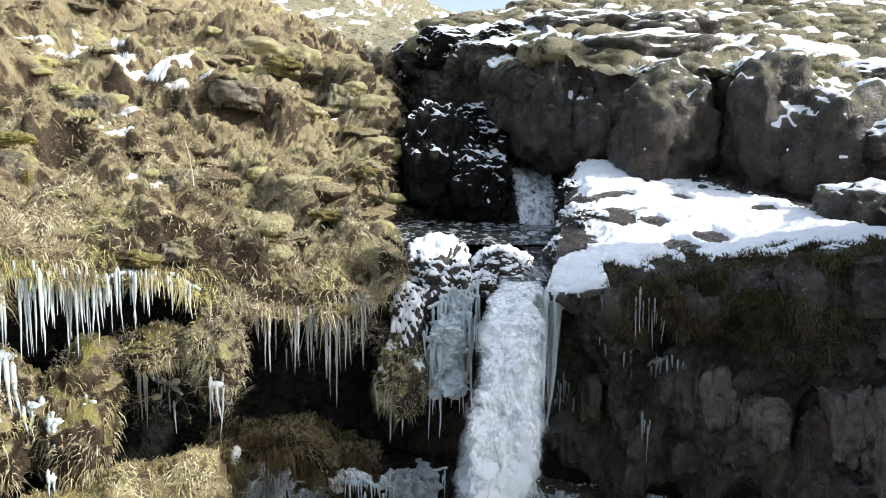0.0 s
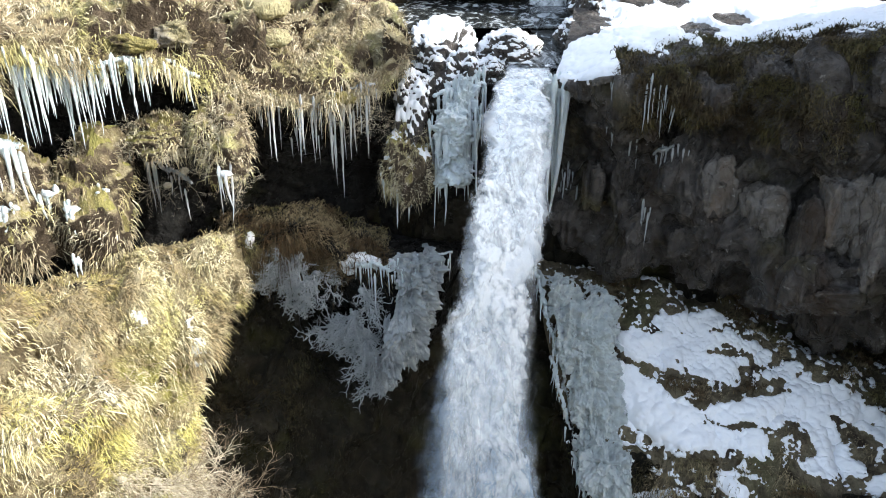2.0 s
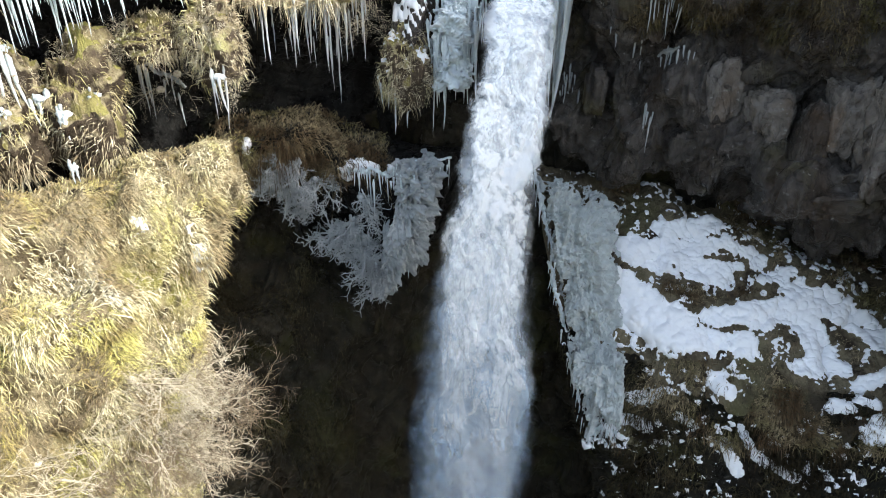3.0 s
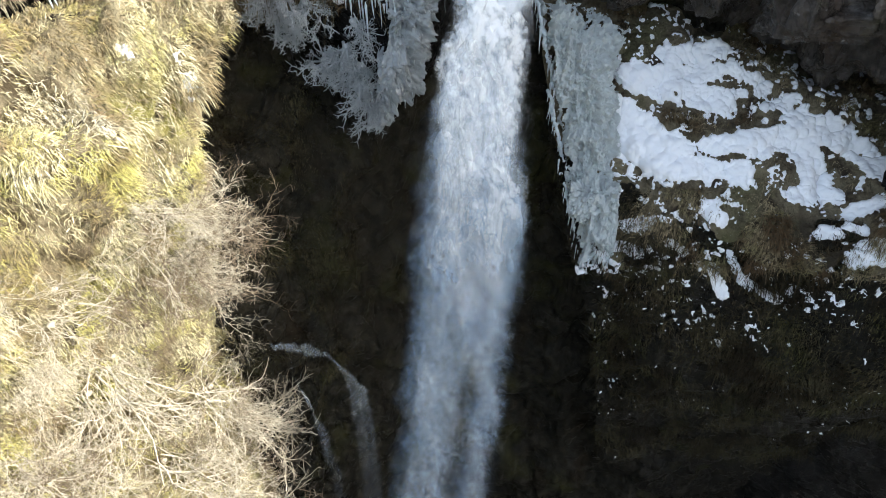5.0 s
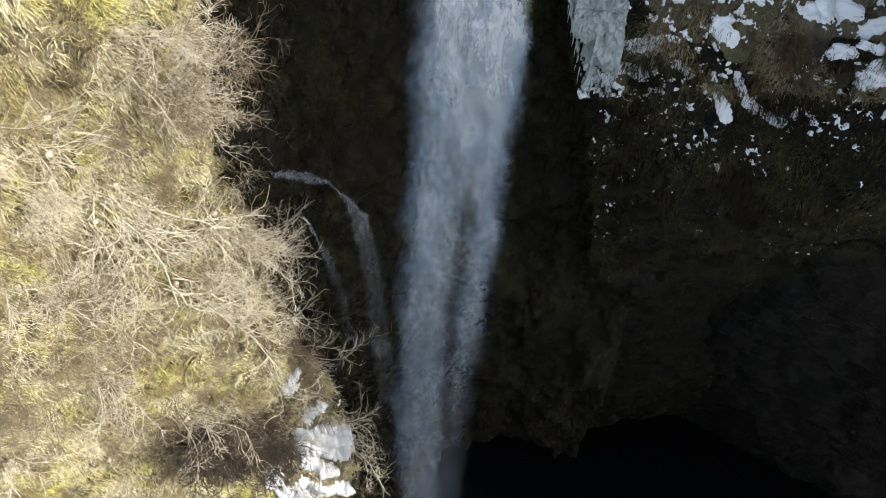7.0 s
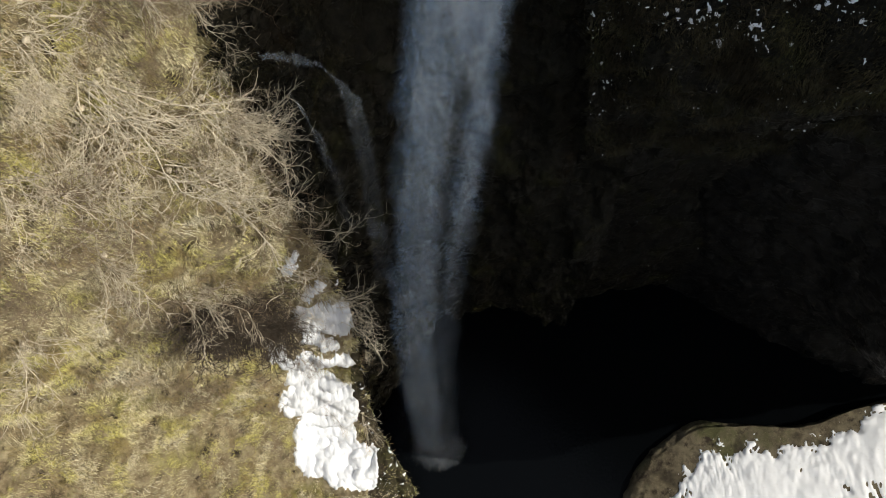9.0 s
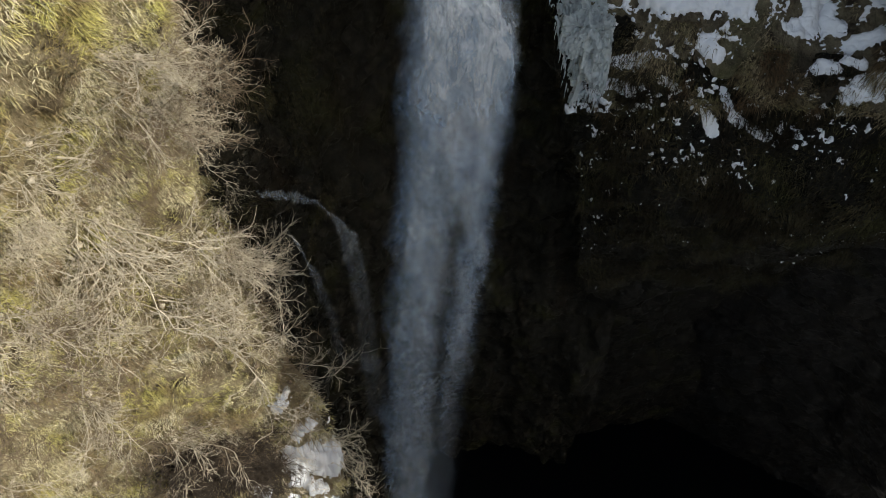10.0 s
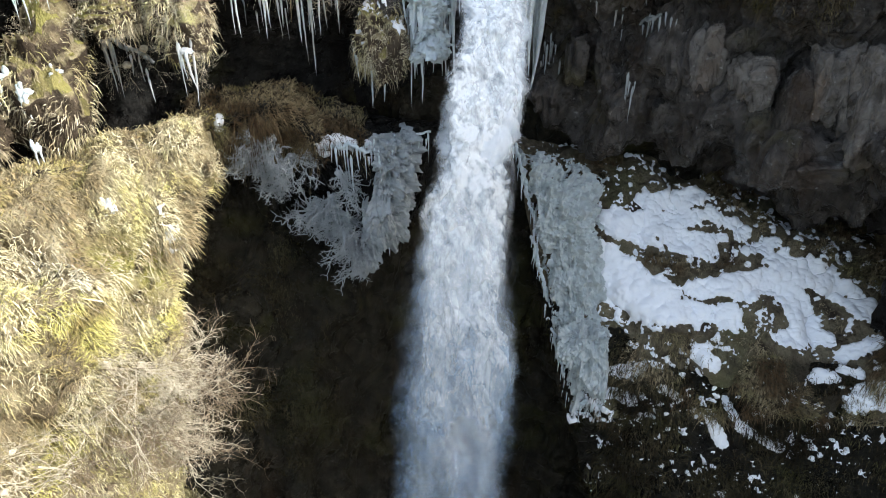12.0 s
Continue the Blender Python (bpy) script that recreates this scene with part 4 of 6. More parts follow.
BANK_SNOW_LOWER = [
    (3.94, 7.59, 14.99, 4.12, 7.45, 14.92, 0.14),
    (3.85, 7.69, 15.08, 4.37, 7.66, 15.05, 0.06),
    (4.38, 7.38, 14.31, 4.64, 7.14, 13.91, 0.07),
    (4.64, 7.14, 13.91, 5.24, 6.99, 13.62, 0.08),
    (4.19, 7.3, 14.02, 4.42, 7.13, 13.61, 0.10),
    (5.6, 7.33, 14.78, 5.79, 7.25, 14.82, 0.11),
    (6.04, 7.56, 14.95, 6.44, 7.59, 15.18, 0.12),
    (5.94, 7.35, 14.88, 6.16, 7.29, 14.88, 0.09),
    (6.09, 7.06, 14.51, 6.38, 6.96, 14.62, 0.14),
    (6.16, 7.12, 14.72, 6.4, 7.07, 14.82, 0.09),
    (2.82, 7.76, 14.5, 3.12, 7.66, 14.66, 0.13),
    (2.78, 7.7, 14.14, 3.05, 7.51, 14.17, 0.12),
    (3.48, 7.47, 14.43, 3.73, 7.42, 14.27, 0.07),
]
HILL_SCARPS = [
    (-5.71, 14.36, 22.98, -4.47, 13.6, 22.42, 0.24),
    (-4.47, 13.6, 22.42, -3.07, 11.84, 21.8, 0.22),
    (-3.07, 11.84, 21.8, -2.43, 10.94, 21.22, 0.20),
    (-8.48, 14.15, 23.69, -7.40, 13.0, 23.4, 0.36),
    (-5.57, 10.1, 22.3, -5.02, 9.35, 21.93, 0.20),
    (-5.04, 15.04, 23.27, -4.09, 15.59, 23.2, 0.20),
    (-4.71, 9.47, 22.24, -4.85, 10.82, 22.21, 0.15),
    (-5.74, 14.69, 23.39, -5.32, 14.35, 22.98, 0.18),
    (-7.3, 15.31, 23.6, -6.64, 15.1, 23.42, 0.18),
    (-4.1, 18.8, 24.39, -2.97, 18.05, 23.92, 0.24),
]
HILL_SNOW = [
    (-9.39, 18.39, 24.98, -7.38, 16.33, 24.69, 0.16),
    (-7.99, 17.28, 24.89, -7.12, 15.91, 24.33, 0.22),
    (-9.52, 17.06, 24.98, -9.45, 18.33, 25.21, 0.16),
    (-9.38, 16.93, 24.56, -8.61, 16.49, 24.5, 0.14),
    (-7.26, 15.35, 23.85, -6.84, 15.91, 24.0, 0.16),
    (-6.51, 15.84, 24.0, -6.18, 16.82, 24.39, 0.24),
    (-6.23, 15.76, 23.9, -5.48, 14.85, 23.68, 0.20),
    (-5.38, 14.56, 23.34, -5.14, 14.67, 23.35, 0.14),
    (-5.91, 12.64, 22.92, -5.62, 12.53, 22.95, 0.11),
    (-5.19, 10.84, 22.56, -4.99, 11.03, 22.54, 0.10),
    (-3.85, 8.89, 21.94, -3.7, 8.97, 21.84, 0.12),
    (-4.43, 12.52, 22.08, -4.19, 12.72, 22.11, 0.10),
    (-5.29, 15.5, 23.96, -5.06, 15.31, 23.86, 0.14),
]
BANK_LEFT_SNOW = [
    (-3.86, 6.78, 17.99, 0.23, 0.07),
    (-3.59, 6.99, 17.94, 0.13, 0.13),
    (-3.05, 7.13, 17.76, 0.09, 0.2),
    (-3.01, 7.13, 17.37, 0.12, 0.39),
]
BANK_FOOT_SNOW = [
    (-2.96, 3.73, 6.86, -2.26, 3.83, 6.94, 0.40),
    (-3.1, 3.54, 6.09, -2.64, 3.49, 5.63, 0.20),
    (-3.97, 3.51, 5.98, -3.79, 3.11, 4.87, 0.20),
    (-3.33, 3.26, 4.76, -2.61, 3.31, 4.38, 0.38),
    (-3.7, 3.01, 3.56, -2.95, 2.9, 2.3, 0.46),
    (-4.0, 2.61, 2.25, -3.02, 2.55, 1.31, 0.58),
    (-3.9, 1.67, 0.57, -3.15, 1.44, 0.12, 0.55),
    (-3.28, 1.04, 0.28, -2.3, 0.91, -0.04, 0.36),
    (-2.81, 4.07, 8.08, -2.43, 4.17, 8.55, 0.10),
    (-2.99, 4.26, 9.24, -2.84, 4.31, 9.44, 0.14),
]
SHELF_SNOW = [
    (-1.13, 9.04, 17.72, 0.41, 0.12),
    (-1.43, 9.06, 17.61, 0.13, 0.14),
    (-0.73, 9.14, 17.64, 0.16, 0.11),
    (-2.7, 8.68, 18.23, 0.07, 0.17),
]
BOULDERS = [
    (4.63, 15, 22.76, 1.08, 1.3, 1.23),
    (6.74, 14.7, 22.77, 1.13, 1.4, 1.41),
    (7.76, 13.6, 22.29, 1.19, 1.4, 1.19),
    (6.78, 11, 21.13, 0.73, 0.8, 0.52),
    (4.73, 17.3, 24.41, 1.69, 1.5, 0.62),
    (2.61, 17.4, 23.37, 0.82, 1.6, 1.52),
    (3.39, 16.4, 22.81, 0.63, 1, 0.94),
    (3.78, 20, 25.64, 1.39, 1.4, 0.49),
    (5.99, 19.6, 25.51, 1.32, 1.4, 0.5),
    (8.97, 15.3, 23.66, 1, 1.2, 0.41),
    (8.07, 13, 22.33, 0.9, 0.9, 0.4),
]
GORGE_STONES = [
    (-0.17, 17.6, 21.9, 0.93, 1, 1.47),
    (0.84, 17, 21.38, 0.66, 0.7, 0.75),
    (0.85, 19.2, 22.99, 0.63, 0.9, 0.56),
    (1.79, 19, 22.96, 0.66, 0.8, 0.66),
    (1.21, 18.2, 22.48, 0.48, 0.6, 0.48),
    (0.23, 20.5, 25.15, 1, 1, 0.58),
    (1.62, 19.6, 25.21, 0.64, 1, 0.44),
    (-1.06, 22, 25, 0.72, 1, 0.58),
    (2.82, 14.2, 21.14, 0.42, 0.7, 0.45),
]
LIP_STONES = [
    (-0.06, 10.9, 20.05, 0.49, 0.7, 0.55),
    (1, 10.8, 20.33, 0.39, 0.45, 0.3),
    (0.25, 10.5, 19.84, 0.32, 0.5, 0.51),
    (-0.43, 10.2, 19.6, 0.27, 0.5, 0.54),
    (-0.12, 10.5, 19.75, 0.26, 0.4, 0.43),
    (2.43, 11.9, 20.95, 0.33, 0.5, 0.34),
    (1.89, 11.2, 20.53, 0.19, 0.35, 0.25),
    (0.65, 10.3, 20.17, 0.17, 0.25, 0.19),
]
HUMPS = [
    (-4.36, 7.9, 19.03, 0.45, 0.5, 0.68),
    (-4.96, 7.3, 19.15, 0.42, 0.5, 0.59),
    (-3.51, 8.3, 19.75, 0.32, 0.35, 0.2),
    (-2.78, 8.35, 19.68, 0.27, 0.32, 0.46),
    (-0.61, 9.6, 18.96, 0.29, 0.35, 0.55),
]
SLABS = [
    (3.68, 9.15, 18.86, 0.24, 0.22, 0.43),
    (3.41, 9.35, 18.69, 0.19, 0.15, 0.23),
    (2.14, 9.85, 18.59, 0.14, 0.15, 0.32),
    (4.22, 8.75, 18.67, 0.23, 0.25, 0.36),
    (4.6, 8.35, 18.53, 0.19, 0.25, 0.46),
    (4.91, 8, 17.89, 0.42, 0.3, 0.18),
    (4.85, 8.2, 18.94, 0.18, 0.25, 0.42),
    (3.44, 9.3, 18.06, 0.21, 0.2, 0.23),
    (3.83, 9.05, 18.11, 0.2, 0.2, 0.2),
    (5.24, 7.8, 18.75, 0.25, 0.3, 0.6),
    (4.4, 8.5, 18, 0.21, 0.3, 0.28),
]
HILL_STONES = [
    (-5.75, 9.3, 21.8, 0.30, 0.4, 0.34),
    (-7.35, 14.9, 23.15, 0.48, 0.5, 0.34),
    (-4.6, 15.7, 23.45, 0.55, 0.5, 0.34),
    (-2.55, 18.1, 23.6, 0.45, 0.6, 0.42),
    (-1.55, 15.9, 21.4, 0.28, 0.6, 0.34),
    (-3.15, 8.25, 20.98, 0.24, 0.3, 0.16),
    (-3.65, 9.5, 21.72, 0.18, 0.3, 0.17),
    (-1.89, 20.5, 24.75, 0.5, 0.8, 0.5),
]
MOSS_PATCHES = [
    (-1.68, 14.35, 21.81, 0.3, 0.18, 0.15),
    (-5.4, 9.04, 21.78, 0.07, 0.04, 0.12),
    (-1.94, 11.19, 21.17, 0.26, 0.15, 0.09),
    (-3.52, 7.8, 20.91, 0.26, 0.15, 0.09),
    (-1.38, 8.9, 20.09, 0.22, 0.13, 0.1),
    (-5.94, 9.62, 22.31, 0.31, 0.19, 0.11),
    (-4.21, 18.69, 24.56, 0.59, 0.36, 0.21),
]
ICICLES_SUN = [
    (-4.7, 6.9, 20.76, -4.03, 7.35, 20.67, 40, 0.3, 0.98),
    (-4.31, 7.2, 20.65, -3.67, 7.6, 20.58, 34, 0.31, 0.89),
    (-3.68, 7.5, 20.66, -3.3, 7.8, 20.61, 20, 0.38, 0.86),
    (-3.19, 7.9, 20.59, -2.94, 8.1, 20.39, 7, 0.27, 0.47),
]
ICICLES_WALL = [
    (-2.38, 8.6, 20.07, -2.12, 8.75, 20.01, 9, 0.29, 0.94),
    (-1.95, 8.75, 19.98, -1.67, 8.85, 20.02, 8, 0.37, 0.95),
    (-1.66, 8.85, 20.01, -0.97, 9.15, 20.08, 22, 0.22, 1.05),
    (-2.78, 7.95, 19.33, -2.59, 7.95, 19.33, 4, 0.56, 0.83),
    (-4.03, 8.6, 19.51, -3.74, 8.8, 18.98, 6, 0.43, 0.8),
    (-3.73, 8.8, 19.06, -3.49, 8.9, 18.79, 5, 0.29, 0.52),
    (-2.53, 9.4, 19.58, -1.16, 9.7, 19.59, 12, 0.48, 1.11),
]
ICE_LUMPS = [
    (-4.84, 7, 19.92, -4.6, 7.15, 19.79, 10, 0.35, 1.12),
    (-4.56, 7.3, 19.31, -4.44, 7.35, 19.26, 5, 0.21, 0.49),
    (-4.36, 7.3, 19.13, -4.2, 7.35, 19.08, 6, 0.18, 0.37),
    (-4.06, 7.6, 19.25, -3.96, 7.65, 19.2, 5, 0.16, 0.32),
    (-4.14, 6.9, 18.64, -4.1, 6.95, 18.62, 3, 0.23, 0.35),
    (-4.82, 6.9, 19.29, -4.65, 7, 19.22, 7, 0.29, 0.64),
]
ICICLES_SHADE = [
    (-0.19, 9.7, 19.84, 0.54, 9.8, 19.99, 16, 0.65, 1.22),
    (-0.22, 9.5, 19.24, 0.42, 9.6, 19.38, 22, 0.48, 1.35),
    (0.05, 9.9, 19.97, 0.54, 9.9, 20.14, 12, 0.49, 1.15),
    (-0.94, 9.5, 18.74, -0.34, 9.6, 18.79, 14, 0.4, 0.88),
    (-0.67, 9.6, 19.04, -0.19, 9.7, 19.18, 8, 0.48, 0.96),
    (-0.22, 9.55, 19.63, 0.45, 9.6, 19.7, 20, 0.48, 1.04),
    (-0.25, 9.45, 19.45, 0.44, 9.55, 19.51, 20, 0.55, 1.19),
]
ICICLES_GREY = [
    (2.05, 9, 20.22, 2.37, 9, 20.25, 9, 0.22, 0.45),
    (2.45, 8.85, 20.2, 3.07, 8.8, 20.22, 22, 0.29, 0.7),
    (1.62, 10, 18.58, 1.91, 10, 18.67, 8, 0.25, 0.67),
    (2.53, 9.57, 19.25, 2.74, 9.45, 19.32, 6, 0.18, 0.5),
    (2.93, 9.47, 19.09, 2.99, 8.89, 19.35, 7, 0.22, 0.55),
    (2.66, 9.13, 18.38, 2.89, 9.16, 18.37, 5, 0.3, 0.7),
    (1.64, 10.12, 18.36, 1.99, 9.97, 18.42, 12, 0.2, 0.5),
    (2.97, 8.88, 19.30, 3.19, 8.94, 19.33, 5, 0.15, 0.35),
    (2.19, 9.40, 19.57, 2.34, 9.15, 19.59, 5, 0.15, 0.4),
]
ICICLES_COLUMN = [
    (1.39, 9.75, 20, 1.66, 9.7, 19.98, 9, 1.22, 2.11),
]
ICICLES_FRINGE = [
    (1.34, 9.6, 17.26, 1.69, 8.9, 16.07, 18, 0.15, 0.46),
    (1.6, 8.9, 16.07, 1.88, 8.45, 15.01, 16, 0.14, 0.43),
    (1.87, 8.1, 14.93, 2.3, 7.8, 13.47, 14, 0.13, 0.4),
    (2.29, 7.75, 13.53, 2.73, 7.55, 14.01, 14, 0.13, 0.45),
    (-1.21, 8.85, 16.08, -0.43, 8.95, 16.23, 20, 0.19, 0.59),
    (-0.8, 8.75, 17.67, 0.07, 9.1, 17.69, 22, 0.22, 0.59),
    (-1.37, 8.85, 17.62, -0.73, 8.8, 17.56, 16, 0.22, 0.66),
]
BUSHES = [
    (-3.47, 6.42, 16.03, -2.38, 6.46, 15.98, 9),
    (-3.59, 6.59, 15.49, -2.45, 6.57, 15.36, 9),
    (-3.64, 6.73, 14.92, -2.63, 6.42, 14.6, 8),
    (-3.6, 6.9, 14.1, -2.84, 6.44, 13.8, 8),
    (-3.69, 6.09, 16.35, -3.02, 6.04, 16.36, 6),
    (-4.76, 5.57, 13.76, -2.88, 4.45, 12.63, 7),
    (-3.71, 6.16, 11.92, -2.01, 5.79, 11.56, 8),
    (-3.75, 6.14, 12.47, -2.41, 5.11, 11.67, 7),
    (-5.25, 4.74, 14.45, -4.43, 5.15, 14.59, 6),
]
BUSHES_LOW = [
    (-3.54, 6.16, 11.39, -2.11, 5.9, 11.22, 6),
    (-4.33, 5.08, 12.01, -2.72, 4.58, 11.57, 7),
    (-4.99, 5.28, 13.58, -3.65, 4.5, 12.88, 7),
    (-5.44, 3.96, 14.06, -4.68, 3.03, 13.7, 7),
    (-3.49, 4.88, 11.07, -1.71, 4.76, 10.82, 6),
    (-2.29, 3.99, 7.79, -1.14, 3.72, 7.89, 4),
    (-6.99, 2.55, 10.63, -5.88, 1.57, 10.31, 6),
    (-4.72, 3.61, 9.47, -3.51, 2.93, 9.34, 7),
    (-5.32, 3.75, 11.69, -4.37, 3.02, 11.48, 6),
    (-4.8, 5.2, 15.25, -3.88, 4.76, 14.92, 6),
]
FROST_BUSHES = [
    (-2.34, 8.95, 17.79, -2.51, 8.83, 17.44, 9),
    (-2.08, 8.9, 17.86, -2.14, 8.78, 17.42, 10),
    (-1.88, 8.95, 17.57, -1.85, 8.83, 17.17, 9),
    (-2.04, 9, 17.17, -2.1, 8.88, 16.76, 7),
    (-2.47, 9, 17.45, -2.63, 8.88, 17.23, 6),
    (-2.2, 8.9, 17.5, -2.29, 8.78, 17.15, 9),
    (-1.6, 8.95, 16.82, -1.87, 8.83, 16.44, 7),
    (-1.37, 8.85, 16.97, -1.52, 8.73, 16.36, 8),
    (-1.21, 8.8, 16.71, -1.27, 8.68, 16.19, 9),
    (-1.16, 8.85, 16.29, -1.21, 8.73, 15.75, 8),
    (-1.22, 8.8, 17.37, -1.11, 8.68, 16.98, 7),
]
TWIGS = [
    (-3.66, 8.6, 19.01, -3.99, 8.45, 18.83, 4),
    (-3.45, 8.7, 19.18, -3.34, 8.55, 18.68, 4),
    (-2.75, 8.2, 19.41, -2.95, 8.05, 19.39, 4),
    (-2.59, 8.1, 19.37, -2.33, 7.95, 19.06, 6),
    (-1.17, 9.3, 20.2, -1.02, 9.15, 19.61, 6),
]
STICK_ROWS = [
    (-4.55, 5.5, 15.3, -4.36, 5.86, 14.79),
    (-3.32, 9.26, 21.69, -3.34, 9.16, 22.31),
]


# ---- the land ----
EYE_SIDE = (0.0, 0.0, 24.0)


def lumps(g, big, small, seed, amount_big, amount_small):
    p = g.reshape(-1, 3)
    h = amount_big * fbm(p, big, 3, seed) + amount_small * fbm(p, small, 4, seed + 20, 0.6)
    return h.reshape(g.shape[:2])


def tussocks(g, size, seed):
    """Rounded tufts with narrow dark gaps."""
    p = g.reshape(-1, 3) + 0.25 * size * np.stack([fbm(g.reshape(-1, 3), size * 1.5, 2, seed + k) for k in (3, 5, 7)], 1)
    return (np.abs(fbm(p, size, 2, seed, 0.4)) ** 0.6).reshape(g.shape[:2])


def deeper(rails):
    """The rails with one more at the bottom of the ravine."""
    return list(rails) + [[(x, y - 0.3, min(z - 1.0, -5.6)) for x, y, z in rails[-1]]]


def widened(rails, dx, dy, dz):
    """The rails with one more point far out on their first side."""
    return [[(r[0][0] + dx, r[0][1] + dy, r[0][2] + dz)] + list(r) for r in rails]


g = loft(widened(HILL_LEFT, -16, -6, 4), 720, 520, EYE_SIDE)
p = g.reshape(-1, 3)
step = p[:, 2] / 0.85 + 1.9 * fbm(p * (1, 1, 0.4), 2.6, 3, 2) + 0.5 * fbm(p, 0.7, 2, 3)
step = step - np.floor(step)
step = np.where(step < 0.8, step / 0.8, (1 - step) / 0.2) * np.clip(0.6 + 1.2 * fbm(p, 1.8, 2, 5), 0, 1.2)
carve = np.zeros(len(p))
for row in HILL_SCARPS:
    carve = np.maximum(carve, np.clip(1.6 + streak_field(p, [row], noise_amount=0, soft=row[6]), 0, 1.6))
rise = lumps(g, 2.4, 0.55, 1, 0.95, 0.22) - 0.42 * (carve * (1 + 0.6 * fbm(p, 0.4, 3, 6))).reshape(g.shape[:2]) + 0.62 * step.reshape(g.shape[:2]) + 0.30 * tussocks(g, 0.8, 4) + 0.20 * tussocks(g, 0.26, 9) - 0.45
hill = raise_grid(g, rise * np.clip(np.arange(g.shape[0]) / 70.0, 0.12, 1)[:, None])
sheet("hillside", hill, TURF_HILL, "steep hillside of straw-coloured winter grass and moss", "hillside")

g = loft(FAR_HILL, 160, 120, EYE_SIDE)
far = raise_grid(g, lumps(g, 14, 3, 41, 1.6, 0.7))
sheet("far_hillside", far, TURF_PLATEAU, "distant grassy hill streaked with snow", "hillside")

g = loft(PLATEAU, 420, 260, (5, 15, 60))
plateau = raise_grid(g, lumps(g, 3, 0.7, 51, 0.3, 0.12) + 0.25 * tussocks(g, 0.9, 54) - 0.1)
sheet("plateau", plateau, TURF_PLATEAU, "mossy tussock ground above the ravine, patched with snow", "ground")

g = loft(GORGE_WALL, 520, 200, EYE_SIDE)
g[..., 1] += 0.9 * np.clip((g[..., 0] - 1.5) / 1.5, 0, 1) * np.sin(np.pi * np.linspace(0, 1, 200))[:, None]
gorge = raise_grid(g, lumps(g, 1.8, 0.5, 61, 0.35, 0.16) + 0.3 * tussocks(g, 1.1, 64) - 0.1 + 0.4 * blocky(g.reshape(-1, 3), 0.8, 66).reshape(g.shape[:2]))
sheet("gorge_wall", gorge, ROCK_BOULDER, "dark basalt wall of the upper gorge", "cliff")

g = loft(LEDGE_RIGHT, 320, 220, (4, 8, 40))
ledge = raise_grid(g, lumps(g, 1.2, 0.3, 71, 0.10, 0.06))
sheet("rock_ledge", ledge, ROCK_WALL, "sloping ledge of dark rock and turf beside the waterfall", "ledge")

g = loft(CLIFF_RIGHT, 520, 260, EYE_SIDE)
cliff = raise_grid(g, lumps(g, 0.9, 0.3, 81, 0.28, 0.16) + (0.12 * ridged(g.reshape(-1, 3) * (1, 1, 0.4), 0.6, 4, 84) + 0.55 * blocky(g.reshape(-1, 3) * (1, 1, 0.55), 0.55, 87)).reshape(g.shape[:2]))
sheet("cliff", cliff, ROCK_WALL, "overhanging dark basalt cliff under the snowy ledge", "cliff")

g = loft(BANK_RIGHT[:6], 520, 440, EYE_SIDE)
bank_right = raise_grid(g, lumps(g, 1.5, 0.4, 91, 0.28, 0.14) + 0.16 * tussocks(g, 0.6, 94))
ragged_end = np.linspace(1, 0, g.shape[0])[:, None] * 9 + 1.6 * fbm(bank_right.reshape(-1, 3), 0.9, 4, 98).reshape(g.shape[:2]) > 0.7
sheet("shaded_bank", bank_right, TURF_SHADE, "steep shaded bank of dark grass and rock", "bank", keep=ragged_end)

# lower part of the bank as a darker sheet, its shade in the colour
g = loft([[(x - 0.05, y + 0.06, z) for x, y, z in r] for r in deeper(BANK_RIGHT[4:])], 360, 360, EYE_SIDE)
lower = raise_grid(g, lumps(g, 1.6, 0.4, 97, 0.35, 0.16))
sheet("lower_wall", lower, ROCK_MOSSY, "mossy rock below the shaded bank, deep shade put into its colour", "cliff")

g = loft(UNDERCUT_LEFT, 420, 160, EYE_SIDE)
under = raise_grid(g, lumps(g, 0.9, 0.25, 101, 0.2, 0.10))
sheet("undercut_wall", under, ROCK_DARK, "undercut rock behind hanging icicles, deep shade put into its colour", "cliff")

g = loft(SHELF, 360, 140, EYE_SIDE)
shelf = raise_grid(g, lumps(g, 0.6, 0.2, 111, 0.10, 0.07))
sheet("grass_shelf", shelf, ROCK_DARK, "narrow rock shelf with limp hanging grass", "ledge")

g = loft(deeper(CHASM_WALL), 340, 480, EYE_SIDE)
chasm = raise_grid(g, lumps(g, 1.8, 0.45, 121, 0.35, 0.16) + 0.4 * blocky(g.reshape(-1, 3) * (1, 1, 0.6), 0.7, 126).reshape(g.shape[:2]))
sheet("chasm_wall", chasm, ROCK_CHASM, "wet rock wall behind the waterfall, deep shade put into its colour", "cliff")

g = loft(widened(deeper(BANK_LEFT), -9, -7, 3), 500, 660, (3, -2, 14))
bank = raise_grid(g, lumps(g, 1.6, 0.4, 131, 0.26, 0.14) + 0.26 * tussocks(g, 0.6, 134) + 0.08 * tussocks(g, 0.22, 136) - 0.16)
sheet("sunlit_bank", bank, TURF_BANK, "steep sunlit bank of pale dead grass", "bank")

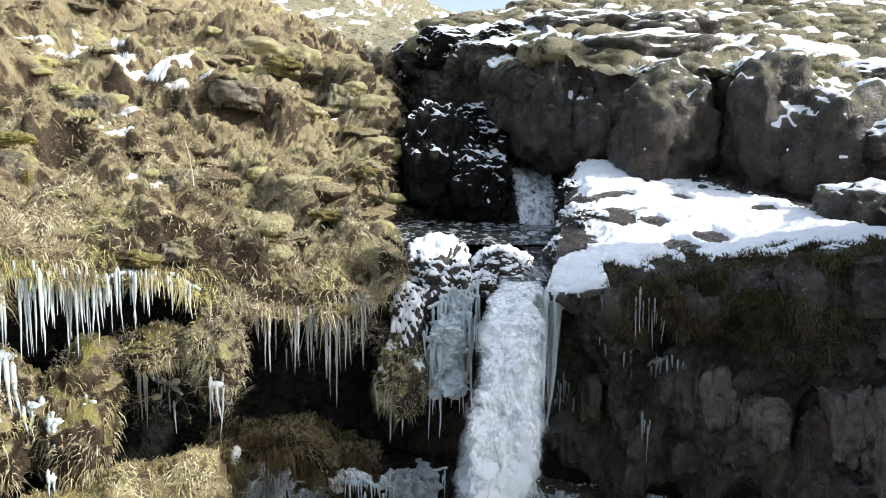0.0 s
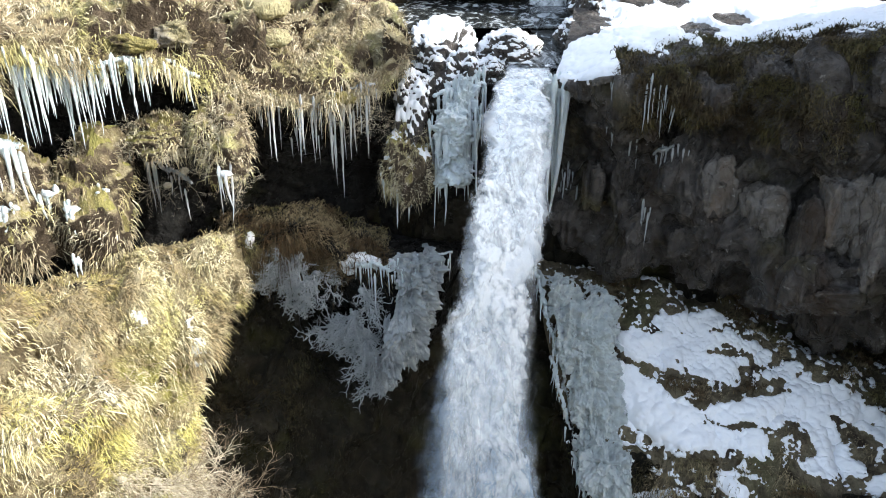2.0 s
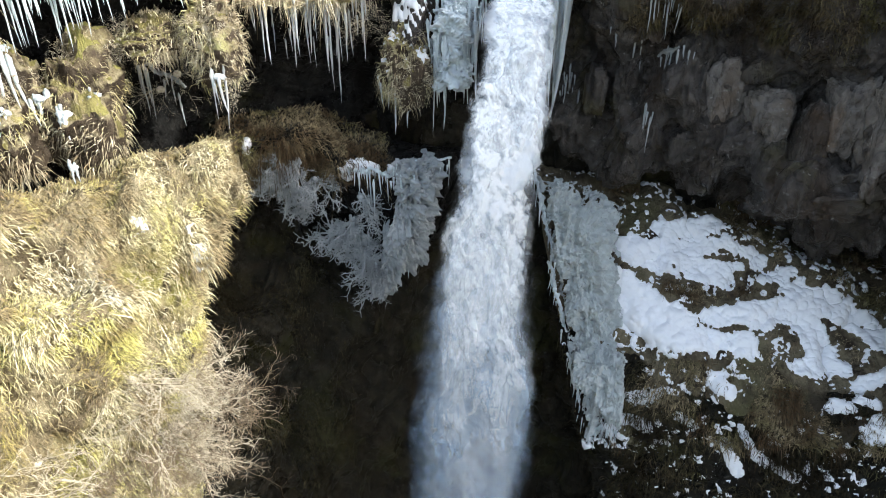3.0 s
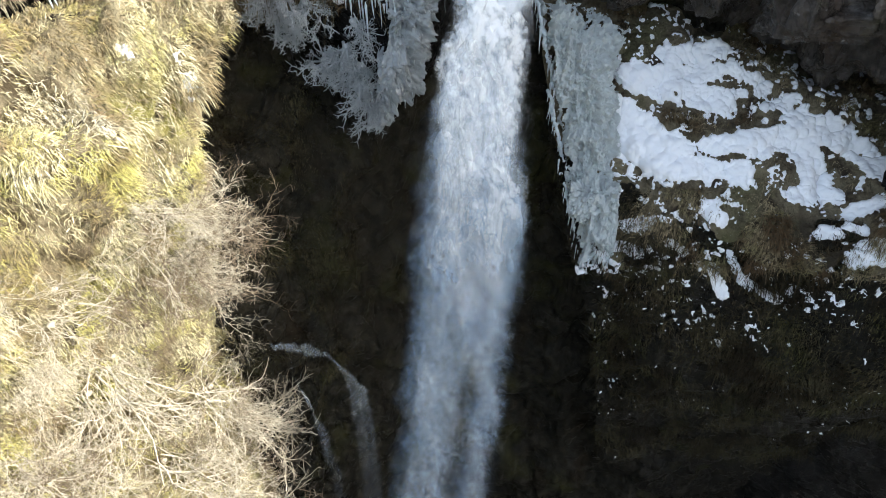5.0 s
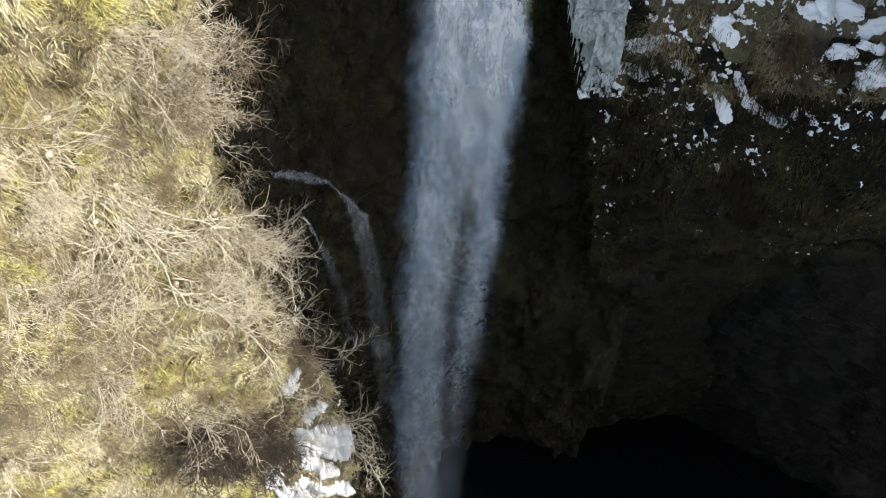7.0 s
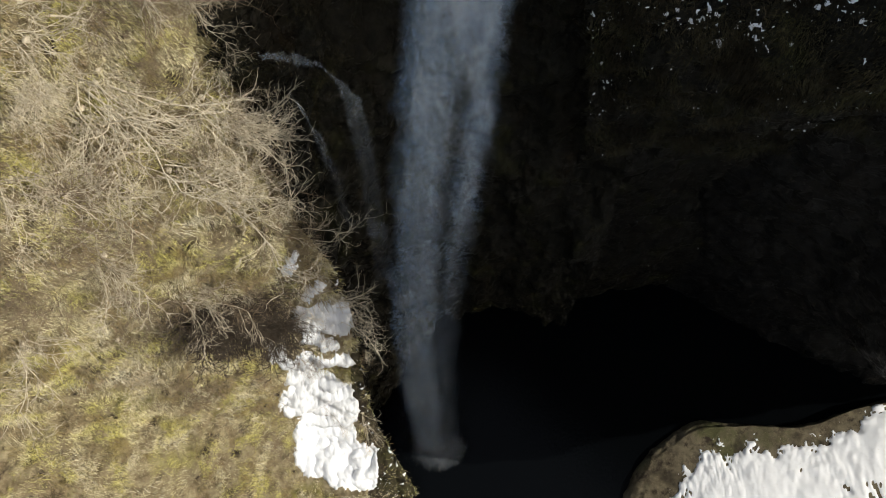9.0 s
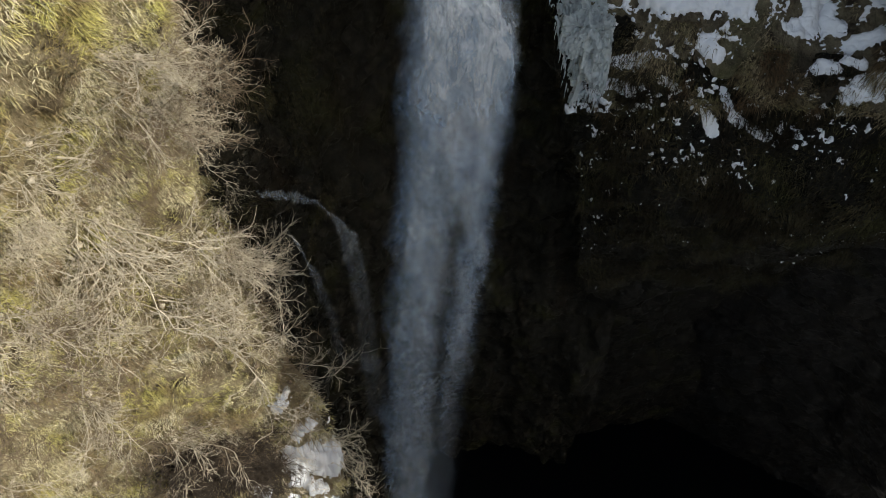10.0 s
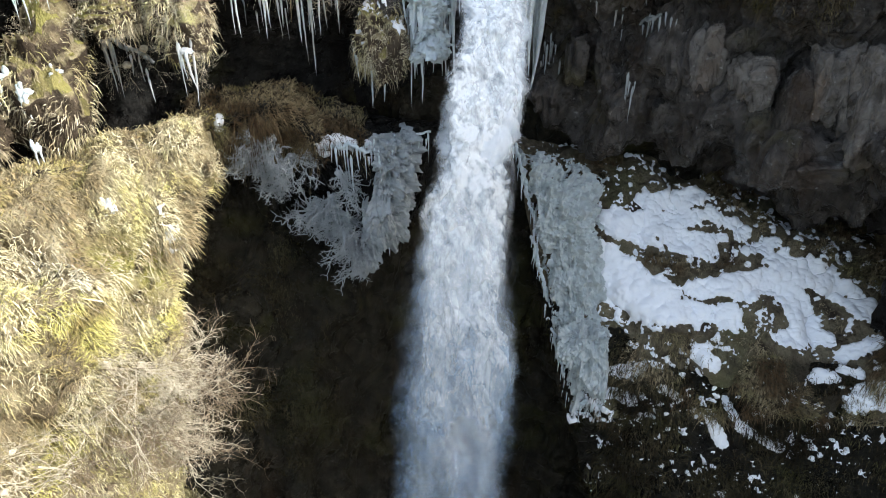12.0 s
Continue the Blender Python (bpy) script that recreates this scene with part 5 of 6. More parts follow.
# mossy strip along its foot, with the shade there painted in as dark turf
shade_side = (bank[..., 2] < 9.6) & (bank[..., 0] > np.interp(bank[..., 2] + 0.5 * fbm(bank.reshape(-1, 3), 0.5, 3, 138).reshape(bank.shape[:2]), [0, 1.1, 3.2, 6.9, 9.6], [-2.3, -2.75, -2.45, -2.0, -2.3]))
strip = raise_grid(bank, np.full(bank.shape[:2], 0.02))
sheet("shade_strip", strip, TURF_STRIP_SHADE, "mossy strip along the foot of the bank, darkened to stand for shade", "bank", keep=shade_side)
v, f, n, w = grid_arrays(strip)
snow_layer("bank_snow", v, f, n, np.where(shade_side.ravel(), fbm(v, 0.12, 3, 139) - 0.42, -1.0), 0.03, "specks of snow on the shade strip", ragged=0.25)

# unseen wall added downstream, behind the camera, to keep sky light off the ravine
g = loft([[(-26, -15, 17), (-12, -11, 16), (-2, -12, 15), (8, -13, 14.5), (22, -15, 14)],
          [(-24, -12, 9), (-11, -9.5, 9), (-2, -10.5, 8), (8, -11.5, 8), (22, -13, 8)],
          [(-22, -10, 4), (-10, -8, 4), (-2, -9, 3), (8, -10, 3), (22, -12, 3)],
          [(-20, -8, -6), (-9, -7, -6), (-2, -8.2, -6), (8, -9.2, -6), (22, -11, -6)]], 120, 100, (0, 0, 10))
sheet("sky_blocker", raise_grid(g, lumps(g, 3, 0.8, 191, 0.5, 0.2)), TURF_SHADE, "unseen wall added behind the camera to cut the sky's light", "bank")

# the ground round about, and the plunge pool
def plane_grid(x0, x1, y0, y1, nx, ny, z):
    x, y = np.meshgrid(np.linspace(x0, x1, nx), np.linspace(y0, y1, ny))
    return np.stack([x, y, np.full_like(x, z)], -1)


# a cliff added on the right, mostly out of view, shaped to shade the ravine
BLOCK = [
    [(7.6, 9.8, 22.2), (8.8, 9.2, 22.8), (10.8, 8.2, 23.0), (14.0, 7.6, 23.2), (20.0, 8.0, 23.4), (32.0, 10.0, 23.6)],
    [(6.1, 8.5, 25.0), (6.6, 6.7, 25.0), (8.4, 5.2, 23.8), (11.0, 3.6, 23.4), (14.0, 3.2, 23.0), (32.0, 5.0, 23.0)],
    [(5.9, 7.5, 20.6), (6.5, 6.2, 20.6), (8.4, 4.8, 20.8), (11.0, 3.1, 20.8), (14.0, 2.7, 20.5), (32.0, 4.5, 20.5)],
    [(5.9, 7.4, 18.4), (6.5, 6.1, 18.4), (8.4, 4.5, 18.4), (11.0, 1.3, 18.6), (14.0, 0.6, 18.6), (32.0, 2.0, 18.4)],
    [(6.6, 8.0, 13.0), (7.2, 6.6, 13.0), (9.4, 4.6, 13.0), (12.2, 0.15, 13.2), (15.0, -0.4, 13.2), (32.0, 1.0, 13.0)],
    [(7.5, 9.0, 4.0), (8.6, 8.0, 4.0), (11.3, 6.0, 4.0), (14.2, -1.4, 4.0), (17.0, -1.6, 4.0), (32.0, 1.0, 4.0)],
    [(8.0, 9.0, -2.0), (9.2, 8.2, -2.0), (12.0, 6.5, -2.0), (15.4, 4.5, -2.0), (18.0, 4.0, -2.0), (32.0, 5.0, -2.0)]]
g = loft(deeper(BLOCK), 300, 260, EYE_SIDE)
block = raise_grid(g, lumps(g, 2.5, 0.6, 161, 0.3, 0.2))
sheet("shade_wall", block, ROCK_DARK, "dark basalt wall added on the right to shade the ravine", "cliff")
g = loft([BLOCK[1], BLOCK[0], [(x + 7, y + 10, z - 0.5) for x, y, z in BLOCK[0]]], 120, 80, (10, 10, 80))
sheet("cliff_top", raise_grid(g, lumps(g, 2.5, 0.6, 165, 0.3, 0.1)), TURF_PLATEAU, "rough turf on top of the added shade wall", "ground")

g = loft(NEAR_BANK, 300, 200, (8, 0, 30))
near = raise_grid(g, lumps(g, 1.2, 0.3, 171, 0.06, 0.05))
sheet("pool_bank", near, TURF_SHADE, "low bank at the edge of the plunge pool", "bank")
v, f, n, w = grid_arrays(near)
snow_layer("bank_snow", v, f, n, 0.30 + 0.5 * fbm(v, 0.8, 4, 173) - 9.0 * np.clip(-4.31 - v[:, 2], 0, 1), 0.05, "crusted snow on the bank by the pool")

def plain_ring(radius, z):
    """The wider ground, one sheet out to the horizon, open over the ravine."""
    a = np.linspace(0, 2 * np.pi, 97)
    r = np.array([0.0, 30, 60, 120, 300, 900, radius])
    g = np.stack([r[:, None] * np.cos(a)[None], 10 + r[:, None] * np.sin(a)[None], np.full((len(r), 97), z)], -1)
    g[..., 2] += 4 * fbm(g.reshape(-1, 3), 120, 3, 181).reshape(g.shape[:2]) * (r[:, None] > 60)
    return g[::-1]


sheet("ground", plain_ring(2500.0, -6.4), TURF_PLATEAU, "rough grassland of the valley", "ground")

pool = plane_grid(-8, 34, -14, 12, 80, 60, -4.8)
sheet("plunge_pool", pool, POOL, "black still plunge pool", "water")

# ---- END OF LAND ----


# ---- the stream above the lip ----
def make_stream():
    n = Nodes("stream_water")
    s = n.noise(0.22, 5, 0.65, stretch=(1.0, 0.35, 1.0), distort=0.8)
    foam = n.ramp(s, 0.50, 0.72)
    c = n.mix(foam, (0.035, 0.038, 0.036), (0.62, 0.67, 0.70))
    return n.done(c, n.math("ADD", n.math("MULTIPLY", foam, 0.5), 0.10), n.bump(n.noise(0.15, 4, 0.6), 0.05, 1.0), IOR=1.33)


STREAM_WATER = make_stream()
g = loft(CHANNEL, 260, 200, (1, 5, 40))
bed = raise_grid(g, lumps(g, 0.7, 0.2, 201, 0.12, 0.08) - 0.12)
sheet("stream_bed", bed, ROCK_DARK, "wet dark rock of the stream bed at the lip", "rock")
sheet("upper_pool", plane_grid(-2.6, 4.2, 11.9, 19.0, 50, 50, 20.62), STREAM_WATER, "small dark pool above the waterfall", "water")
g = loft(STREAM, 60, 160, (1, 5, 40))
g = raise_grid(g, 0.05 * fbm(g.reshape(-1, 3), 0.3, 3, 205).reshape(g.shape[:2]) + 0.04)
sheet("stream", g, STREAM_WATER, "fast stream running to the lip of the fall", "water")
g = loft(CASCADE, 90, 160, EYE_SIDE)
back = raise_grid(g, 0.2 * fbm(g.reshape(-1, 3), 0.5, 3, 209).reshape(g.shape[:2]) - 0.22)
sheet("cascade_rock", back, ROCK_DARK, "black rock steps behind the cascade", "rock")
g = raise_grid(g, 0.12 * fbm(g.reshape(-1, 3) * (1, 1, 0.5), 0.25, 4, 207).reshape(g.shape[:2]))
me = mesh_from(g.reshape(-1, 3), grid_faces(160, 90))
edge = np.clip(np.minimum(np.linspace(0, 1, 90), np.linspace(1, 0, 90)) * 5, 0, 1)[None] * np.ones((160, 1))
me.attributes.new("inward", "FLOAT", "POINT").data.foreach_set("value", edge.ravel().astype(np.float32))
me.materials.append(CASCADE_WATER)
tagged(new("cascade", me), "small white cascade falling into the upper pool", "water", kind="structure")


# ---- boulders ----
def boulder(row, seed, rough, level, material, name, label, snow, group, bare=0.72, ragged=0.35):
    v, f, n = ball(row[:3], [r * 1.02 for r in row[3:]], level, seed, rough, 0.15, 0.22)
    me = mesh_from(v, f)
    me.materials.append(material)
    ob = tagged(new(name, me), label, "boulder" if "stone" not in name else "stone", group)
    if snow > 0:
        field = n[:, 2] - bare + 0.75 * fbm(v, 0.60, 5, seed + 50, 0.6) + (snow - 0.5)
        if (field > 0.05).sum() > 20:
            snow_layer("snow_cap", v, f, n, field * 0.5, 0.03, "thin snow lying on a boulder", ragged=ragged)
    return v, f, n


for k, row in enumerate(BOULDERS):
    boulder(row, 300 + 7 * k, 0.30, 5, ROCK_BOULDER, "boulder", "large rounded basalt boulder with dry moss and snow on top", 0.50, "boulders above the ledge", 0.78)
for k, row in enumerate(GORGE_STONES):
    boulder(row, 500 + 7 * k, 0.42, 6, ROCK_DARK, "gorge_stone", "dark wet stone in the gorge patched with snow", 0.52, "stones in the gorge", 0.70, 0.18)
for k, row in enumerate(LIP_STONES):
    boulder(row, 600 + 7 * k, 0.42, 6, ROCK_WALL, "lip_stone", "stone beside the lip capped with snow and ice", 0.62, "stones at the lip", 0.55, 0.15)

for k, row in enumerate(SLABS):
    v, f, n = ball((row[0], row[1] - 0.12, row[2]), row[3:], 5, 640 + 3 * k, 0.30, 0.35, 0.5)
    me = mesh_from(v, f)
    me.materials.append(ROCK_SLAB if k % 3 == 0 else ROCK_WALL)
    tagged(new("rock_slab", me), "weathered grey basalt slab standing out of the cliff", "rock", "slabs of the cliff")
for k, row in enumerate(HILL_STONES):
    v, f, n = ball(row[:3], [0.8 * r for r in row[3:]], 5, 680 + 3 * k, 0.6, 0.3)
    me = mesh_from(v, f)
    me.materials.append(ROCK_BROWN)
    tagged(new("outcrop_stone", me), "weathered stone showing through the hillside turf", "stone", "stones of the hillside")

# ---- snow on the land ----
v, f, n, w = grid_arrays(ledge)
fld = np.minimum(blob_field(v, LEDGE_SNOW, 0.35, 0.22, 3), -blob_field(v, LEDGE_BARE, 0.2, 0.35, 4))
fld = np.minimum(fld, -streak_field(v, LEDGE_ROCK, 0.2, 0.5, 22, 0.12))
depth = (np.arange(ledge.shape[0]) / ledge.shape[0])[:, None] * np.ones(ledge.shape[1])[None]
fld = np.minimum(fld, np.where(v[:, 0] > 2.25, (depth.ravel() - 0.42) * 8 + 1.1 * fbm(v, 0.45, 4, 23, 0.6), 9))
snow_layer("ledge_snow", v, f, n, fld, 0.06, "smooth snow field on the sloping ledge")
v, f, n, w = grid_arrays(bank_right)
fld = np.maximum(streak_field(v, BANK_SNOW_UPPER + BANK_SNOW_MIDDLE, 0.30, 0.75, 6) + 0.02, streak_field(v, BANK_SNOW_LOWER, 0.14, 0.55, 7, 0.10))
near_ice = np.exp(-((v[:, 0] - 3.0 + 0.5 * (15.0 - v[:, 2])) / 0.8) ** 2) * np.clip((16.0 - v[:, 2]) / 1.5, 0, 1)
specks = fbm(v, 0.10, 3, 8) - 0.40 - 0.20 * fbm(v, 0.9, 2, 9) + 0.16 * near_ice + 0.10 * np.exp(-((v[:, 2] - 16.35) / 0.3) ** 2) * (v[:, 0] > 4.6)
snow_layer("bank_snow", v, f, n, np.maximum(fld, specks), 0.035, "broken snow patches on the shaded bank", ragged=0.55)
v, f, n, w = grid_arrays(hill)
fld = np.maximum(streak_field(v, HILL_SNOW, 0.2, 0.7, 10, 0.12, 0.6), fbm(v, 1.4, 5, 12, 0.65) - 0.40 - 0.6 * (v[:, 1] < 17))
snow_layer("hill_snow", v, f, n, fld + 0.3 * (v[:, 1] < 17.5) - 2.5 * np.clip(0.75 - n[:, 2], 0, 1), 0.03, "small snow patches between the tussocks")
v, f, n, w = grid_arrays(plateau)
fld = 0.9 * fbm(v, 2.2, 3, 14) + 0.7 * fbm(v, 0.5, 3, 15) - 0.02 - 0.02 * np.clip(v[:, 1] - 22, 0, 20)
snow_layer("plateau_snow", v, f, n, fld, 0.06, "thawing snow between tussocks")
v, f, n, w = grid_arrays(far)
fld = 0.7 * fbm(v * (1, 0.4, 1), 16, 3, 16) + 0.7 * fbm(v, 2.0, 3, 17, 0.7) - 0.10
snow_layer("far_snow", v, f, n, fld, 0.15, "streaks of snow on the distant hill")
v, f, n, w = grid_arrays(gorge)
fld = 0.8 * n[:, 2] + 0.7 * fbm(v, 0.7, 4, 18) - 0.72
snow_layer("gorge_snow", v, f, n, fld, 0.05, "snow flecks on the gorge rim")
v, f, n, w = grid_arrays(lower)
fld = np.maximum(streak_field(v, BANK_SNOW_LOWER, 0.14, 0.55, 7, 0.10), fbm(v, 0.11, 4, 8, 0.6) - 0.43 - 0.35 * fbm(v, 1.0, 2, 9) - 0.3 * np.clip((11.5 - v[:, 2]) / 4, 0, 1))
snow_layer("bank_snow", v, f, n, fld, 0.03, "scattered snow specks on the dark lower wall")
v, f, n, w = grid_arrays(bank)
snow_layer("bank_snow", v, f, n, streak_field(v, BANK_FOOT_SNOW, 0.16, 0.8, 21, 0.15, 0.5), 0.05, "melting snow at the foot of the sunlit bank")
snow_layer("bank_snow", v, f, n, blob_field(v, BANK_LEFT_SNOW, 0.10, 1.2, 19) - 0.5, 0.006, "leftover snow patches on the sunlit bank")
v, f, n, w = grid_arrays(shelf)
snow_layer("shelf_snow", v, f, n, blob_field(v, SHELF_SNOW, 0.12, 0.4, 20), 0.05, "snow on the grassy shelf")

# ---- hummocks of turf on the hillside and the plateau ----
def hummocks(name, g, allowed, count, size, seed, material, label, rough=0.65):
    """Flattened mounds of turf seated on a surface; returns their points and normals for grass."""
    rng = np.random.default_rng(seed)
    v, f, n, w = grid_arrays(g)
    w = w * allowed(v)
    picks = rng.choice(len(v), count, p=w / w.sum())
    pieces, points, normals = [], [], []
    for k, i in enumerate(picks):
        s = size * (0.5 + 0.9 * rng.random()) * min(1.2, max(0.45, (v[i][1] - 4) / 12))
        b, t, m = ball(v[i] - 0.28 * s * n[i], (s * (0.9 + 0.5 * rng.random()), s, s * (0.42 + 0.2 * rng.random())), 4 if rough < 0.5 else 3, seed + 11 * k, rough)
        pieces.append((b, t))
        points.append(b)
        normals.append(m)
    me = mesh_from(*joined(pieces))
    me.materials.append(material)
    tagged(new(name, me), label, "tussock", kind="stuff")
    return np.concatenate(points), np.concatenate(normals)


CUSHION = make_turf("pale_cushion", (0.50, 0.46, 0.27), (0.33, 0.285, 0.16), (0.46, 0.44, 0.19), 0.50, 0.36)
hummocks("moss_cushions", hill, lambda v: (v[:, 0] > -12) * (v[:, 1] > 8.6) * (v[:, 1] < 24) * np.clip(0.15 + fbm(v, 2.5, 2, 44), 0, 1) / np.maximum(v[:, 1] - 5, 3), 110, 0.34, 3201, CUSHION,
         "smooth pale moss cushions among the grass", 0.35)
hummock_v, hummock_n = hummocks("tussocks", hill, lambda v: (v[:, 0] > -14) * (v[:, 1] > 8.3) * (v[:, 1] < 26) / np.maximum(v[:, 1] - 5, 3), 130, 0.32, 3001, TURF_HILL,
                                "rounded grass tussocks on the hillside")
plateau_v, plateau_n = hummocks("plateau_tussocks", plateau, lambda v: (v[:, 0] < 14) * (v[:, 1] < 31) * 1.0, 230, 0.38, 3101, TURF_PLATEAU, "mossy hummocks among the snow above the ravine")

for k, row in enumerate(MOSS_PATCHES):
    v, f, n = ball(row[:3], [0.75 * r for r in row[3:]], 5, 3300 + 5 * k, 0.9)
    me = mesh_from(v, f)
    me.materials.append(MOSS)
    tagged(new("moss_patch", me), "cushion of bright yellow-green moss in the turf", "moss", "yellow moss cushions")


# ---- ice ----
def icicle_mesh(seed):
    rng = np.random.default_rng(seed)
    t = np.concatenate([[-0.10], np.linspace(0, 1, 11)])
    r = np.clip(1 - t, 0, 1) ** 0.75 * (1 + 0.3 * rng.normal(0, 0.5, 12)) + 0.02
    r[:2] = 0.25, 1.1
    wander = np.cumsum(rng.normal(0, 0.22, (12, 2)), 0) * t[:, None]
    ang = np.arange(7) / 7 * 2 * np.pi
    v = np.stack([wander[:, :1] + r[:, None] * np.cos(ang), wander[:, 1:] + r[:, None] * np.sin(ang), np.repeat(-t[:, None], 7, 1)], -1).reshape(-1, 3)
    i = np.arange(84).reshape(12, 7)
    j = np.roll(i, -1, 1)
    f = np.stack([i[:-1], i[1:], j[1:], j[:-1]], -1).reshape(-1, 4)
    return mesh_from(v, f)


ICICLE_SHAPES = [icicle_mesh(k) for k in range(8)]


def icicle_row(row, material, label, seed, thick=0.018, depth=0.12):
    x0, y0, z0, x1, y1, z1, count, shortest, longest = row
    rng = np.random.default_rng(seed)
    a, b = np.array([x0, y0, z0]), np.array([x1, y1, z1])
    top = thing("icicle_row", a, label, "icicles", "hanging icicles")
    wide = np.linalg.norm(b - a)
    if wide < 0.3:
        crust, faces, _ = ball((b - a) * 0.5 + (0, 0.03, 0.05), (0.4 * wide + 0.02, 0.035, 0.035), 3, seed % 97, 0.5)
    else:
        span = np.linspace(0, 1, 60)[:, None]
        crust, faces = tube(span * (b - a) + (0, 0.13, 0.10) + 0.06 * np.stack([fbm(span * (b - a) * 3 + seed, 0.5, 3, seed + c) for c in range(3)], 1),
                            thick * (0.8 + 1.2 * rng.random(60)) * np.sin(np.pi * np.linspace(0.06, 0.94, 60)) ** 0.4, 8)
        crust = crust + 0.5 * thick * np.stack([fbm(crust + seed, 0.05, 2, seed + c) for c in range(3)], 1)
    if wide > 0.5 or material is not ICE_GREY:
        part("ice_crust", mesh_from(crust, faces), material, top, "lumpy crust of ice")
    for k in range(int(count)):
        u = (k + rng.random()) / count
        at = (b - a) * u + rng.normal(0, 1, 3) * (0.02, depth * 0.5, 0.04)
        size = 0.6 * shortest + (longest - 0.6 * shortest) * rng.random() ** 1.8
        me = ICICLE_SHAPES[int(rng.integers(8))]
        ob = new("icicle", me)
        ob.parent = top
        ob.location = at + (0, 0.03, 0.05 + 0.10 * rng.random())
        r = thick * (0.55 + 0.7 * rng.random()) * (0.6 + 0.5 * size)
        ob.scale = (r, r, size)
        ob.rotation_euler = (0, 0, 6.28 * rng.random())
        ob.material_slots[0].link = "OBJECT"
        ob.material_slots[0].material = material
    return top


for me in ICICLE_SHAPES:
    me.materials.append(ICE_CLEAR)
for rows, mat, label, thick in (
        (ICICLES_SUN, ICE_WHITE, "row of long white icicles under a turf fringe", 0.021),
        (ICICLES_WALL, ICE_CLEAR, "icicles hanging from mossy rock", 0.022),
        (ICE_LUMPS, ICE_WHITE, "lumpy white ice frozen to the turf hump", 0.038),
        (ICICLES_SHADE, ICE_WHITE, "frosted icicles beside the waterfall", 0.028),
        (ICICLES_FRINGE, ICE_WHITE, "small icicles fringing a frozen curtain", 0.022),
        (ICICLES_GREY, ICE_GREY, "thin grey icicles under the ledge", 0.020),
        (ICICLES_COLUMN, ICE_WHITE, "long icicles frozen along the edge of the fall", 0.035)):
    for k, row in enumerate(rows):
        icicle_row(row, mat, label, 700 + 13 * k + int(1000 * thick), thick)


def ice_sheet(name, rails, nu, nv, seed, depth, label, material, tear=0.45):
    """A hanging sheet of frozen drips: ribbed downwards, knobbly, thick."""
    g = loft(rails, nu, nv, EYE_SIDE)
    p = g.reshape(-1, 3)
    rib = ridged(p * (1, 1, 0.22), 0.16, 3, seed) * 0.8 + fbm(p, 0.07, 3, seed + 5, 0.7) * 0.9 + 1.3 * fbm(p, 0.35, 2, seed + 8)
    h = depth * rib.reshape(nv, nu)
    side = np.minimum(np.linspace(0, 1, nu), np.linspace(1, 0, nu))[None, :] * 5
    ends = np.minimum(np.linspace(0, 1, nv) * 9, np.linspace(1, 0, nv) * 7)[:, None]
    rim = np.minimum(side, ends)
    h = h - 0.30 * (1 - np.clip(rim, 0, 1)) ** 2
    torn = fbm(p, 0.30, 4, seed + 9, 0.6) + 0.8 * fbm(p * (1, 1, 0.12), 0.07, 3, seed + 12)
    keep = rim + 1.1 * torn.reshape(nv, nu) > tear
    return sheet(name, raise_grid(g, h), material, label, "ice", kind="", keep=keep)


ice_sheet("ice_curtain", ICE_CURTAIN, 160, 420, 801, 0.13, "grey-white frozen curtain beside the waterfall", ICE_CURTAIN_ICE)
ice_sheet("ice_curtain", ICE_SHELF, 130, 260, 811, 0.18, "knobbly frozen curtain hanging from the grass shelf", ICE_GREY)
ice_sheet("ice_drape", ICE_DRAPE, 110, 200, 821, 0.20, "white ice drape over the rocks by the lip", ICE_WHITE, 0.85)


# ---- the waterfall: a dense jet, with torn sheets of water in front of it ----
def waterfall_grid(left, right, nu, nv, bulge, out):
    a, b = spline(left, nv), spline(right, nv)
    u = np.linspace(0, 1, nu)[None, :, None]
    g = a[:, None] * (1 - u) + b[:, None] * u
    drop = np.clip((20.2 - g[..., 2]) / 4, 0.15, 1)
    g[..., 1] -= (bulge * np.sin(np.pi * u[..., 0]) + out) * drop
    return g, u[..., 0] * np.ones((nv, 1))


def water_part(name, g, u, parent, material, label, thinned=None):
    me = mesh_from(g.reshape(-1, 3), grid_faces(g.shape[0], g.shape[1]))
    z = g[..., 2]
    thread = np.exp(-((u - 0.60 - 0.006 * (12.0 - z) + 0.05 * fbm(g.reshape(-1, 3) * (1, 1, 0.5), 0.5, 3, 71).reshape(u.shape)) / 0.10) ** 2) * np.clip((14.2 - z) / 0.9, 0, 1)
    thread = np.maximum(thread, np.clip((u - 0.60) * 6, 0, 1) * np.clip((12.5 - z) / 5.0, 0, 1)) 
    thread = thread if thinned is None else thinned
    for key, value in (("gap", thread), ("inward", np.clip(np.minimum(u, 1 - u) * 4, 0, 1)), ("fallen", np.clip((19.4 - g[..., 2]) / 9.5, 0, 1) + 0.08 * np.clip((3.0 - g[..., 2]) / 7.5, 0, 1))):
        me.attributes.new(key, "FLOAT", "POINT").data.foreach_set("value", value.ravel().astype(np.float32))
    return part(name, me, material, parent, label)


